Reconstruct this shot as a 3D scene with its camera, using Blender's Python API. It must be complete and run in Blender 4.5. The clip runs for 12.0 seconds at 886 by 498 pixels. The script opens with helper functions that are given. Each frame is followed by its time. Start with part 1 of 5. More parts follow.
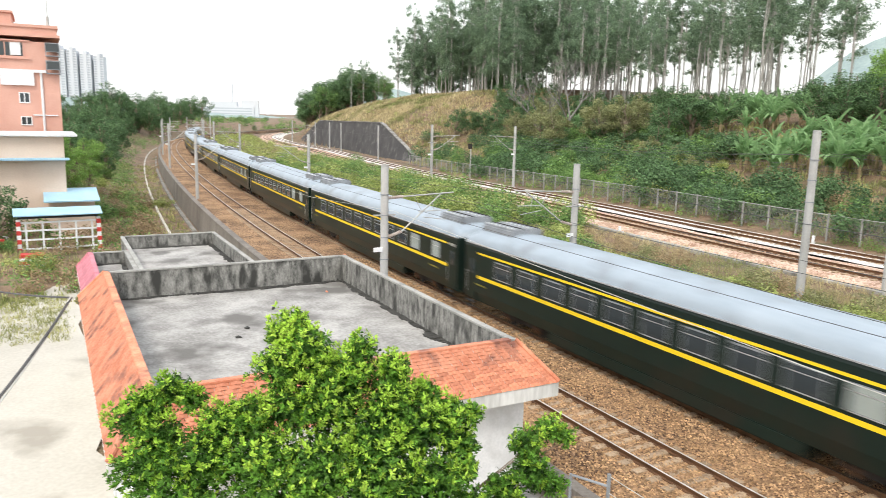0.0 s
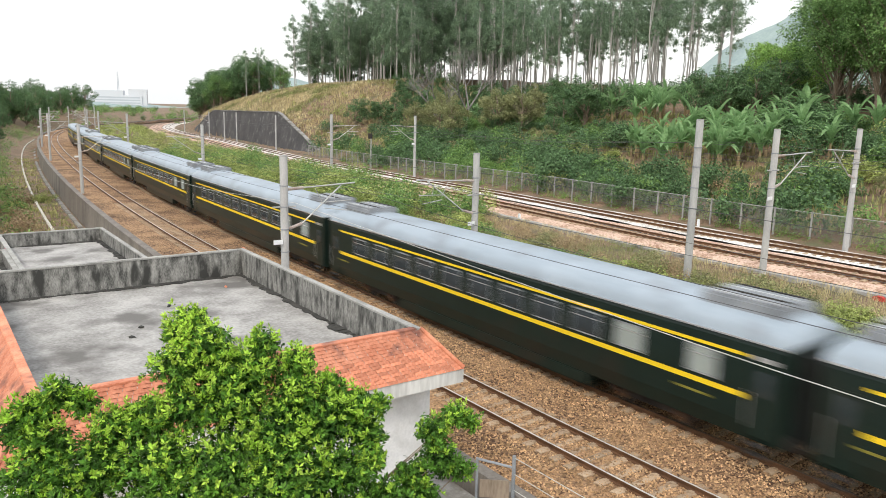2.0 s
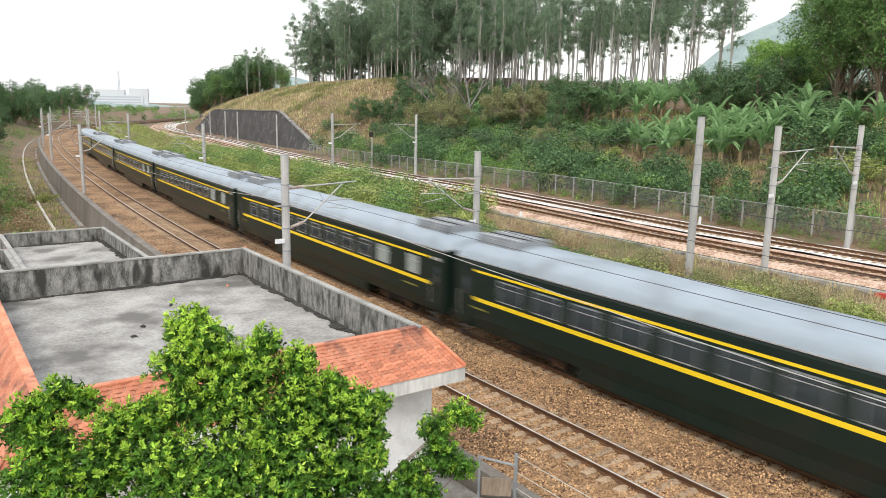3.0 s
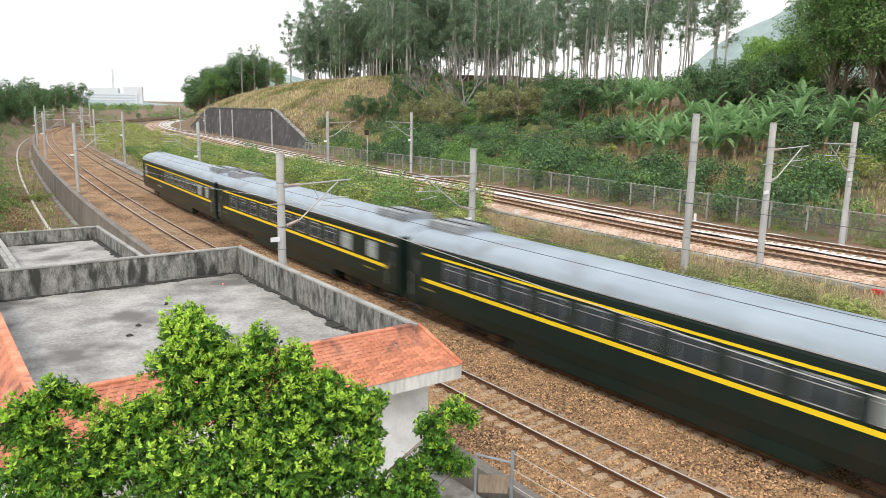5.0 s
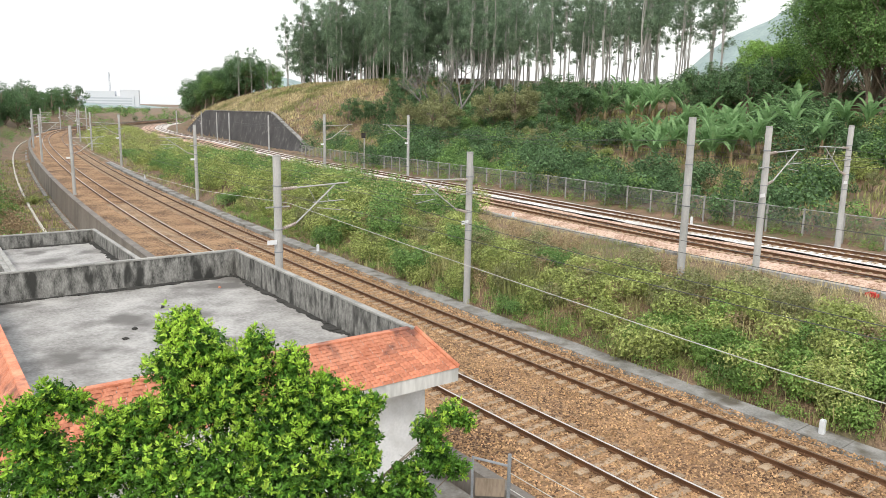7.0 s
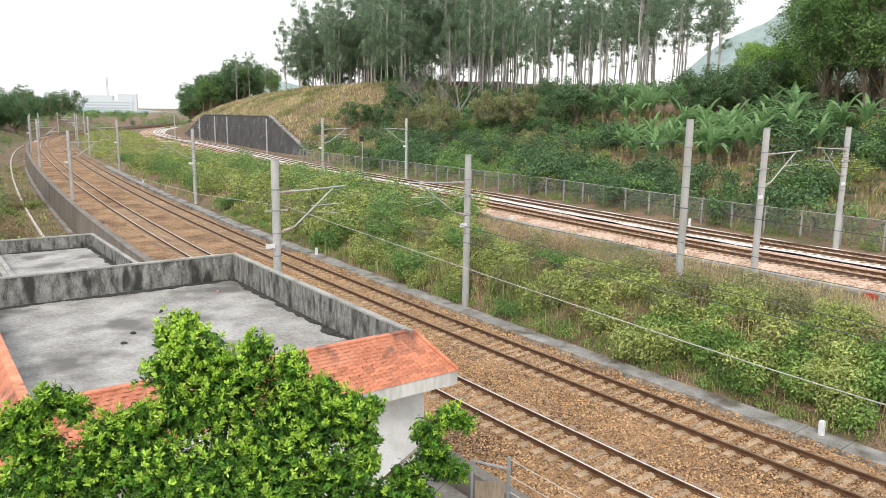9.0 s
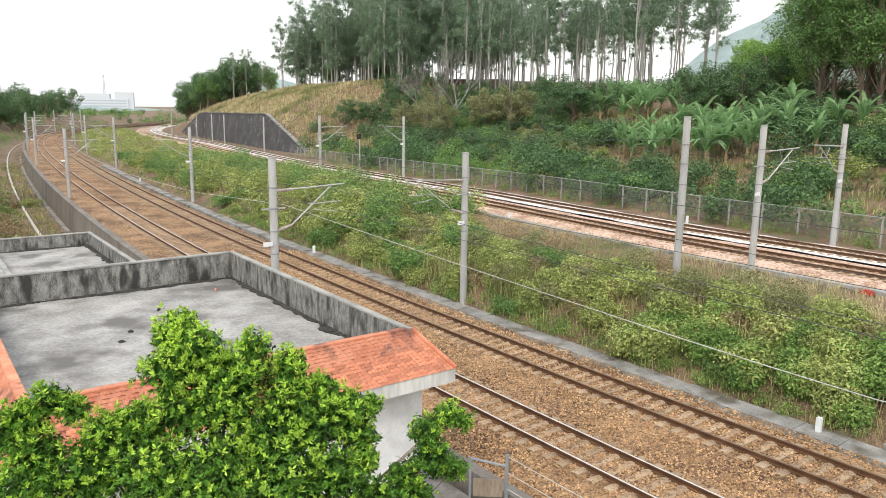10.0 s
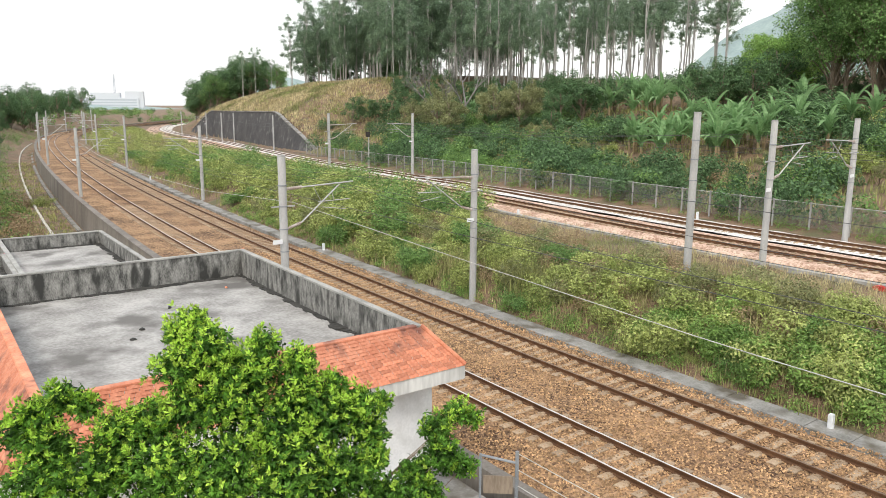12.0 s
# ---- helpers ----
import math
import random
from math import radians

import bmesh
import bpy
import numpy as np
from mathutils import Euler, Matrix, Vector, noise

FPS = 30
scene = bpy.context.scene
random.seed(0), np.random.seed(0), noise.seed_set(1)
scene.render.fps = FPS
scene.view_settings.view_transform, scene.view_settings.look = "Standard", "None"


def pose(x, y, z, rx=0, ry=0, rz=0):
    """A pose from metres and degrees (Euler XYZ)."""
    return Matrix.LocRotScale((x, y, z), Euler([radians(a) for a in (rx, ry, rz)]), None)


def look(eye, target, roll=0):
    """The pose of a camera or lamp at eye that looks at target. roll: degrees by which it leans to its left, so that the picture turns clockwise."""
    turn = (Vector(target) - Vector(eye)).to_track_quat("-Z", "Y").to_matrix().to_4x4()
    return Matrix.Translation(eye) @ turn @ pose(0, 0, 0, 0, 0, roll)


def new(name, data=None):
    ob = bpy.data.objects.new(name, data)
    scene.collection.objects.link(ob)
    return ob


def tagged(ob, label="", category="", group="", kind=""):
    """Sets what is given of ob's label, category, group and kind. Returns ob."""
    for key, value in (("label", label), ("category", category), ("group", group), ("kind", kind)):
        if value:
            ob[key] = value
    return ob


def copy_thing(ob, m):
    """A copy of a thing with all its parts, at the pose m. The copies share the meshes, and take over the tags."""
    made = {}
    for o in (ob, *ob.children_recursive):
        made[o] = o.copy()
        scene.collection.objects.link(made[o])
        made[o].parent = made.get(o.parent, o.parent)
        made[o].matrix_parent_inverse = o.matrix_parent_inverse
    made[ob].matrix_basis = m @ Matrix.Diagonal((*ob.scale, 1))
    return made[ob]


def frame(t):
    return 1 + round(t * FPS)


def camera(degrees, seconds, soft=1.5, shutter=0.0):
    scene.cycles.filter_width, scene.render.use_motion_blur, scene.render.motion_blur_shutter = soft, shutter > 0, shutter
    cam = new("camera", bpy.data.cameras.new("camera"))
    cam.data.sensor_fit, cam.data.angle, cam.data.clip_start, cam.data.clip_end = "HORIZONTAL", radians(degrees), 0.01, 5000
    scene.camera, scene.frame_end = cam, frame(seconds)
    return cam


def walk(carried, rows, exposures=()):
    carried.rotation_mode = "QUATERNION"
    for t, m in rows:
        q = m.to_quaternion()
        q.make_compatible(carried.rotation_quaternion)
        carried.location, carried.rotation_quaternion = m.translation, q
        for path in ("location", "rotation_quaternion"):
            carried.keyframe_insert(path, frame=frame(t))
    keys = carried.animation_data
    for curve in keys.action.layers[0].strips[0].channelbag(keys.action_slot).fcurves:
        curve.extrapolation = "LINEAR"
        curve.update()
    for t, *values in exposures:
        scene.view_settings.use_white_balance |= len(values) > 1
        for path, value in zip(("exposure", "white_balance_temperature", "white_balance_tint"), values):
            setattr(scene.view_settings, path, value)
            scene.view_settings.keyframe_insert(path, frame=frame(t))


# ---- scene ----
EYE = 10.2                                             # height of the camera over the rails
cam = camera(62.0, 12.0, soft=0.8, shutter=0.5)

walk(cam, [(t, pose(0, 0, EYE, 90 + p, r, y)) for t, y, p, r in (
    (0.0, -0.15, -10.14, -1.29), (0.5, -2.87, -10.61, -1.65), (1.0, -5.79, -10.83, -1.73), (1.5, -7.19, -10.72, -1.53),
    (2.0, -7.81, -10.75, -1.31), (2.5, -7.81, -10.78, -1.17), (3.0, -7.74, -10.88, -1.10), (5.0, -8.10, -11.05, -0.96),
    (5.5, -8.11, -10.88, -1.05), (6.0, -8.30, -10.79, -0.98), (6.5, -8.42, -10.79, -0.97), (7.0, -8.34, -10.81, -1.01),
    (9.0, -8.50, -10.58, -0.78), (9.5, -8.62, -10.66, -0.80), (10.0, -8.70, -10.75, -0.70), (10.5, -8.48, -10.79, -0.53),
    (11.0, -8.44, -10.82, -0.54), (11.5, -8.16, -10.89, -0.44), (12.0, -8.03, -10.98, -0.34))],
     exposures=((0.0, 0.54), (0.6, 0.5), (1.4, 0.34), (2.2, 0.30), (12.0, 0.32)))

# ---- world and light: a bright, hazy, overcast sky and a weak veiled sun ----
SUN_ELEVATION, SUN_BEARING = 48, 200
world = bpy.data.worlds.new("overcast_sky")
scene.world = world
world.use_nodes = True
wn, wl = world.node_tree.nodes, world.node_tree.links
sky = wn.new("ShaderNodeTexSky")
sky.sky_type, sky.sun_disc = "NISHITA", False
sky.sun_elevation, sky.sun_rotation = radians(SUN_ELEVATION), radians(SUN_BEARING)
sky.air_density, sky.dust_density = 1.6, 4.0
cloud = wn.new("ShaderNodeBackground")
cloud.inputs["Color"].default_value = (0.97, 0.985, 1.0, 1)
cloud.inputs["Strength"].default_value = 0.80
wn["Background"].inputs["Strength"].default_value = 0.05
wl.new(sky.outputs["Color"], wn["Background"].inputs["Color"])
both = wn.new("ShaderNodeAddShader")
wl.new(wn["Background"].outputs[0], both.inputs[0])
wl.new(cloud.outputs[0], both.inputs[1])
wl.new(both.outputs[0], wn["World Output"].inputs["Surface"])
sun = new("sun", bpy.data.lights.new("sun", "SUN"))
sun.data.energy, sun.data.angle, sun.data.color = 1.3, radians(14), (1.0, 0.96, 0.9)
sun.matrix_world = look((0, 0, 50), (50 * math.sin(radians(SUN_BEARING + 180)) / math.tan(radians(SUN_ELEVATION)), 50 * math.cos(radians(SUN_BEARING + 180)) / math.tan(radians(SUN_ELEVATION)), 0))


# ---- materials ----
def material(name, dark, light, rough=0.8, scale=3.0, fine=40.0, bump=0.3, metal=0.0, stain=None, stain_scale=0.5, stain_amount=0.5,
             vary=0.0, island=0.0, stretch=(1, 1, 1), thin=0.0, spec=0.5, stones=0.0):
    """A surface of two colours mixed by coarse and fine noise, with an optional third stain colour and relief."""
    m = bpy.data.materials.new(name)
    m.use_nodes = True
    n, l = m.node_tree.nodes, m.node_tree.links
    p = n["Principled BSDF"]
    p.inputs["Roughness"].default_value = rough
    p.inputs["Metallic"].default_value = metal
    p.inputs["Specular IOR Level"].default_value = spec
    co = n.new("ShaderNodeTexCoord")
    mp = n.new("ShaderNodeMapping")
    mp.inputs["Scale"].default_value = stretch
    l.new(co.outputs["Object"], mp.inputs["Vector"])

    def noisy(s, detail=6):
        t = n.new("ShaderNodeTexNoise")
        t.inputs["Scale"].default_value, t.inputs["Detail"].default_value = s, detail
        l.new(mp.outputs[0], t.inputs["Vector"])
        return t

    a, b = noisy(scale), noisy(fine, 3)
    mix = n.new("ShaderNodeMath")
    mix.operation = "MULTIPLY_ADD"
    l.new(b.outputs["Fac"], mix.inputs[0])
    mix.inputs[1].default_value = 0.6
    l.new(a.outputs["Fac"], mix.inputs[2])
    if stones:
        vo = n.new("ShaderNodeTexVoronoi")
        vo.inputs["Scale"].default_value = stones
        l.new(mp.outputs[0], vo.inputs["Vector"])
        l.new(vo.outputs["Color"], mix.inputs[0])
        mix.inputs[1].default_value = 0.62
    ramp = n.new("ShaderNodeValToRGB")
    ramp.color_ramp.elements[0].position, ramp.color_ramp.elements[1].position = 0.55, 1.05
    ramp.color_ramp.elements[0].color, ramp.color_ramp.elements[1].color = (*dark, 1), (*light, 1)
    l.new(mix.outputs[0], ramp.inputs[0])
    out = ramp.outputs[0]
    if stain:
        c = noisy(stain_scale, 8)
        r2 = n.new("ShaderNodeValToRGB")
        r2.color_ramp.elements[0].position, r2.color_ramp.elements[1].position = 0.62 - 0.25 * stain_amount, 0.72 - 0.15 * stain_amount
        l.new(c.outputs["Fac"], r2.inputs[0])
        mx = n.new("ShaderNodeMix")
        mx.data_type = "RGBA"
        l.new(r2.outputs[0], mx.inputs["Factor"])
        l.new(out, mx.inputs["A"])
        mx.inputs["B"].default_value = (*stain, 1)
        out = mx.outputs["Result"]
    if vary or island:
        hsv = n.new("ShaderNodeHueSaturation")
        src = n.new("ShaderNodeNewGeometry").outputs["Random Per Island"] if island else n.new("ShaderNodeObjectInfo").outputs["Random"]
        rng = n.new("ShaderNodeMapRange")
        k = island or vary
        rng.inputs["To Min"].default_value, rng.inputs["To Max"].default_value = 1 - k, 1 + k
        l.new(src, rng.inputs["Value"])
        l.new(rng.outputs[0], hsv.inputs["Value"])
        l.new(out, hsv.inputs["Color"])
        out = hsv.outputs[0]
    l.new(out, p.inputs["Base Color"])
    if bump:
        bp = n.new("ShaderNodeBump")
        bp.inputs["Strength"].default_value, bp.inputs["Distance"].default_value = bump, 0.02
        l.new(b.outputs["Fac"], bp.inputs["Height"])
        if stones:
            bp.invert, bp.inputs["Distance"].default_value = True, 0.05
            l.new(vo.outputs["Distance"], bp.inputs["Height"])
        l.new(bp.outputs[0], p.inputs["Normal"])
    if thin:
        tr = n.new("ShaderNodeBsdfTranslucent")
        l.new(out, tr.inputs["Color"])
        ms = n.new("ShaderNodeMixShader")
        ms.inputs[0].default_value = thin
        l.new(p.outputs[0], ms.inputs[1])
        l.new(tr.outputs[0], ms.inputs[2])
        l.new(ms.outputs[0], n["Material Output"].inputs["Surface"])
    return m


M = dict(
    soil=material("soil", (0.11, 0.068, 0.04), (0.30, 0.20, 0.125), scale=0.5, fine=5, bump=0.8, stain=(0.13, 0.125, 0.06), stain_scale=0.35, stain_amount=0.45, stones=18),
    road=material("road", (0.46, 0.43, 0.37), (0.60, 0.57, 0.50), scale=0.25, fine=6, stain=(0.36, 0.33, 0.28), stain_scale=0.25, stain_amount=0.3),
    ballast=material("ballast", (0.075, 0.037, 0.018), (0.46, 0.285, 0.155), scale=0.35, fine=9, bump=1.0, rough=0.95, stain=(0.19, 0.10, 0.05), stain_scale=0.12, stain_amount=0.2, stones=13),
    stone=material("stone", (0.24, 0.135, 0.065), (0.56, 0.37, 0.20), scale=2, fine=20, island=0.5, rough=0.95),
    pale_ballast=material("pale_ballast", (0.34, 0.20, 0.13), (0.74, 0.54, 0.42), scale=0.8, fine=7, bump=1.0, rough=0.95, stones=10),
    white_ballast=material("white_ballast", (0.46, 0.42, 0.38), (0.86, 0.82, 0.77), scale=0.8, fine=7, bump=1.0, rough=0.95, stones=10),
    rail=material("rail", (0.075, 0.036, 0.017), (0.17, 0.085, 0.04), rough=0.7, scale=2, fine=30, metal=0.2),
    railhead=material("railhead", (0.16, 0.10, 0.065), (0.30, 0.21, 0.15), rough=0.4, scale=2, fine=30, metal=0.5),
    # worn steel, with the sky's sheen put into a pale base colour
    railhead_sheen=material("railhead_sheen", (0.55, 0.53, 0.50), (0.74, 0.72, 0.69), rough=0.35, scale=2, fine=30, metal=0.35),
    sleeper=material("sleeper", (0.26, 0.18, 0.11), (0.47, 0.355, 0.24), rough=0.9, scale=2, fine=25, vary=0.22, stain=(0.18, 0.11, 0.06), stain_scale=3, stain_amount=0.3),
    concrete=material("concrete", (0.27, 0.27, 0.26), (0.44, 0.43, 0.41), scale=0.8, fine=25, stain=(0.15, 0.145, 0.135), stain_scale=0.7, stain_amount=0.35),
    roof_slab=material("roof_slab", (0.21, 0.20, 0.185), (0.47, 0.455, 0.43), scale=0.9, fine=11, bump=0.6, stain=(0.15, 0.142, 0.13), stain_scale=0.55, stain_amount=0.42),
    parapet=material("parapet", (0.05, 0.05, 0.046), (0.34, 0.335, 0.31), scale=6, fine=34, bump=0.7, stretch=(1, 1, 0.35), stain=(0.04, 0.04, 0.036), stain_scale=2.6, stain_amount=0.5),
    coping=material("coping", (0.20, 0.20, 0.185), (0.44, 0.43, 0.40), scale=1.2, fine=18),
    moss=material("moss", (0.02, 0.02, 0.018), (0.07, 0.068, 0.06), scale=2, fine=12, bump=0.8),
    tile=material("tile", (0.48, 0.155, 0.08), (0.70, 0.30, 0.18), scale=2.5, fine=22, vary=0.25, stain=(0.24, 0.10, 0.07), stain_scale=1.6, stain_amount=0.3),
    pink_tile=material("pink_tile", (0.42, 0.13, 0.17), (0.60, 0.24, 0.28), scale=1.5, fine=20, vary=0.15),
    plaster=material("plaster", (0.62, 0.63, 0.63), (0.80, 0.80, 0.80), scale=0.7, fine=15, bump=0.1, stain=(0.50, 0.50, 0.48), stain_scale=0.6, stain_amount=0.3),
    fascia=material("fascia", (0.42, 0.42, 0.40), (0.74, 0.74, 0.71), scale=1.2, fine=9, stretch=(1, 1, 0.2)),
    dark_stone=material("dark_stone", (0.034, 0.032, 0.033), (0.085, 0.08, 0.08), scale=0.25, fine=2.5, stain=(0.15, 0.145, 0.135), stain_scale=0.5, stain_amount=0.12),
    grey_wall=material("grey_wall", (0.13, 0.115, 0.10), (0.25, 0.225, 0.195), scale=0.5, fine=8, stretch=(1, 1, 0.3)),
    pole=material("pole", (0.34, 0.34, 0.335), (0.50, 0.50, 0.49), scale=1.5, fine=30, stretch=(1, 1, 0.3), vary=0.08),
    steel=material("steel", (0.40, 0.40, 0.39), (0.60, 0.60, 0.58), rough=0.45, metal=0.5, scale=3, fine=30),
    wire=material("wire", (0.05, 0.05, 0.05), (0.10, 0.10, 0.10), rough=0.6, bump=0),
    bright_wire=material("bright_wire", (0.45, 0.45, 0.42), (0.62, 0.62, 0.58), rough=0.4, metal=0.3, bump=0),
    mesh_fence=material("mesh_fence", (0.22, 0.21, 0.20), (0.34, 0.33, 0.32), rough=0.6, metal=0.3),
    green_paint=material("green_paint", (0.008, 0.0165, 0.013), (0.0125, 0.024, 0.019), rough=0.3, scale=0.5, fine=6, bump=0.03, spec=0.25, stain=(0.02, 0.022, 0.017), stain_scale=0.4, stain_amount=0.3),
    roof_paint=material("roof_paint", (0.27, 0.325, 0.375), (0.36, 0.42, 0.475), rough=0.42, scale=0.4, fine=5, bump=0.04, stain=(0.24, 0.27, 0.30), stain_scale=0.5, stain_amount=0.3),
    yellow_paint=material("yellow_paint", (0.80, 0.56, 0.012), (0.88, 0.64, 0.02), rough=0.4, bump=0.02),
    faded_yellow=material("faded_yellow", (0.16, 0.15, 0.02), (0.26, 0.23, 0.03), rough=0.6, bump=0.02),
    under=material("under", (0.012, 0.011, 0.010), (0.04, 0.034, 0.03), rough=0.8, scale=2),
    unit_grey=material("unit_grey", (0.17, 0.185, 0.20), (0.30, 0.32, 0.34), rough=0.5, scale=1.5),
    alu=material("alu", (0.55, 0.56, 0.57), (0.70, 0.71, 0.72), rough=0.3, metal=0.7, bump=0),
    rubber=material("rubber", (0.010, 0.010, 0.010), (0.02, 0.02, 0.02), rough=0.7),
    curtain=material("curtain", (0.22, 0.255, 0.235), (0.36, 0.40, 0.375), rough=0.9, scale=3, fine=18, stretch=(6, 1, 0.3)),
    bark=material("bark", (0.16, 0.12, 0.085), (0.30, 0.24, 0.18), scale=3, fine=20, stretch=(1, 1, 0.2)),
    grey_bark=material("grey_bark", (0.14, 0.13, 0.125), (0.27, 0.255, 0.24), scale=3, fine=20, stretch=(1, 1, 0.2)),
    pale_bark=material("pale_bark", (0.30, 0.285, 0.26), (0.50, 0.48, 0.45), scale=1.5, fine=15, stretch=(1, 1, 0.2)),
    pink_render=material("pink_render", (0.58, 0.31, 0.24), (0.68, 0.40, 0.32), scale=0.4, fine=8),
    cream_render=material("cream_render", (0.60, 0.47, 0.38), (0.70, 0.57, 0.47), scale=0.3, fine=8),
    white_paint=material("white_paint", (0.68, 0.70, 0.72), (0.82, 0.84, 0.85), scale=0.5, fine=8, rough=0.5),
    blue_sheet=material("blue_sheet", (0.30, 0.52, 0.68), (0.42, 0.64, 0.78), rough=0.45, scale=0.5, fine=8),
    red_paint=material("red_paint", (0.50, 0.035, 0.03), (0.62, 0.06, 0.05), rough=0.5),
    dark_void=material("dark_void", (0.02, 0.02, 0.02), (0.05, 0.05, 0.05), rough=0.8),
    teal=material("teal", (0.10, 0.30, 0.33), (0.16, 0.40, 0.42), rough=0.4),
    # haze is put into both colours: walls, window bands and mast are paled
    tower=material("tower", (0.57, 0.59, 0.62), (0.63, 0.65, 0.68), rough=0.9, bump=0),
    tower_band_hazed=material("tower_band_hazed", (0.42, 0.45, 0.49), (0.48, 0.51, 0.55), rough=0.7, bump=0),
    porcelain=material("porcelain", (0.30, 0.22, 0.18), (0.55, 0.50, 0.46), rough=0.3, bump=0),
    dry_grass=material("dry_grass", (0.38, 0.31, 0.165), (0.64, 0.55, 0.33), scale=0.15, fine=2.0, island=0.4, thin=0.25, bump=0, spec=0.2, stain=(0.25, 0.27, 0.11), stain_scale=0.09, stain_amount=0.5),
    edging=material("edging", (0.17, 0.165, 0.15), (0.36, 0.35, 0.33), scale=1.1, fine=14, bump=0.6, stain=(0.12, 0.105, 0.08), stain_scale=0.8, stain_amount=0.5),
    grass=material("grass", (0.21, 0.245, 0.08), (0.50, 0.48, 0.22), scale=0.3, fine=3, island=0.4, thin=0.3, bump=0, spec=0.2),
)


def leafy(name, dark, light, k=0.4, thin=0.35, rough=0.5):
    return material(name, dark, light, rough=rough, scale=0.6, fine=6, bump=0, island=k, thin=thin, spec=0.22)


M.update(
    # young lime green, brightened for light on the crown's upper side
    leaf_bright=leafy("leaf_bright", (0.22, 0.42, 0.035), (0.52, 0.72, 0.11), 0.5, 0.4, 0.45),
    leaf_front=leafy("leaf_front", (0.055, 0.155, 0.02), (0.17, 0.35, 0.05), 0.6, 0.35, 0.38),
    # leaf green darkened to put the crown's inner shade into the colour
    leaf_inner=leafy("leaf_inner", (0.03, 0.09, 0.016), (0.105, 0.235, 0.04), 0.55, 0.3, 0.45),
    # dark green with the slope's haze put in as a little blue-grey
    leaf_dark=leafy("leaf_dark", (0.065, 0.13, 0.058), (0.17, 0.28, 0.125), 0.55),
    leaf_mid=leafy("leaf_mid", (0.10, 0.195, 0.06), (0.26, 0.41, 0.13), 0.5),
    leaf_deep=leafy("leaf_deep", (0.095, 0.185, 0.06), (0.25, 0.40, 0.14), 0.5, 0.45),
    leaf_light=leafy("leaf_light", (0.15, 0.28, 0.065), (0.34, 0.52, 0.14), 0.45),
    leaf_olive=leafy("leaf_olive", (0.17, 0.19, 0.085), (0.36, 0.37, 0.18), 0.45),
    # gum's own grey-green, paled further with haze put into the colour
    leaf_gum=leafy("leaf_gum", (0.14, 0.215, 0.14), (0.31, 0.42, 0.27), 0.5, 0.5),
    leaf_scrub=leafy("leaf_scrub", (0.20, 0.265, 0.075), (0.50, 0.55, 0.20), 0.5),
    leaf_weed=leafy("leaf_weed", (0.12, 0.22, 0.055), (0.31, 0.46, 0.13), 0.5),
    leaf_banana=leafy("leaf_banana", (0.13, 0.265, 0.095), (0.31, 0.475, 0.225), 0.45, 0.45, 0.45),
    leaf_dead=leafy("leaf_dead", (0.27, 0.19, 0.11), (0.46, 0.36, 0.22)),
)
glass = bpy.data.materials.new("window_glass")
glass.use_nodes = True
gp = glass.node_tree.nodes["Principled BSDF"]
gp.inputs["Base Color"].default_value, gp.inputs["Roughness"].default_value = (0.035, 0.045, 0.05, 1), 0.06
gp.inputs["Specular IOR Level"].default_value = 0.7
M["glass"] = glass


# ---- mesh helpers ----
def mesh(name, verts, faces, mat, smooth=False):
    me = bpy.data.meshes.new(name)
    me.from_pydata([tuple(map(float, v)) for v in verts] if not isinstance(verts, np.ndarray) else verts.tolist(), [], faces.tolist() if isinstance(faces, np.ndarray) else faces)
    me.materials.append(M[mat])
    if smooth:
        me.polygons.foreach_set("use_smooth", [True] * len(me.polygons))
    me.update()
    return me


def part(name, bm, mat, parent=None, label="", smooth=False):
    """Link a bmesh or a mesh as one object under a thing or a part."""
    if isinstance(bm, bmesh.types.BMesh):
        me = bpy.data.meshes.new(name)
        bm.to_mesh(me)
        bm.free()
        me.materials.append(M[mat])
        if smooth:
            me.polygons.foreach_set("use_smooth", [True] * len(me.polygons))
    else:
        me = bm
    ob = new(name, me)
    if parent:
        ob.parent = parent
    if label:
        ob["label"] = label
    return ob


def box(bm, x0, x1, y0, y1, z0, z1, bevel=0.0):
    r = bmesh.ops.create_cube(bm, size=1, matrix=Matrix.Translation(((x0 + x1) / 2, (y0 + y1) / 2, (z0 + z1) / 2)) @ Matrix.Diagonal((x1 - x0, y1 - y0, z1 - z0, 1)))
    if bevel:
        es = list({e for v in r["verts"] for e in v.link_edges})
        bmesh.ops.bevel(bm, geom=es, offset=bevel, segments=2, affect="EDGES")
    return bm


def boxes(*dims, bevel=0.0):
    bm = bmesh.new()
    for d in dims:
        box(bm, *d, bevel=bevel)
    return bm


def tube(bm, a, b, r0, r1=None, n=8):
    """A closed cone or pipe from a to b."""
    a, b = Vector(a), Vector(b)
    d = b - a
    m = Matrix.Translation((a + b) / 2) @ d.to_track_quat("Z", "Y").to_matrix().to_4x4()
    bmesh.ops.create_cone(bm, cap_ends=True, segments=n, radius1=r0, radius2=r0 if r1 is None else r1, depth=d.length, matrix=m)
    return bm


def tubes(*rows, n=8):
    bm = bmesh.new()
    for a, b, r in rows:
        tube(bm, a, b, r, n=n)
    return bm


def thing(name, label, category, m=None, group="", kind=""):
    ob = tagged(new(name), label, category, group, kind)
    if m is not None:
        ob.matrix_basis = m
    return ob


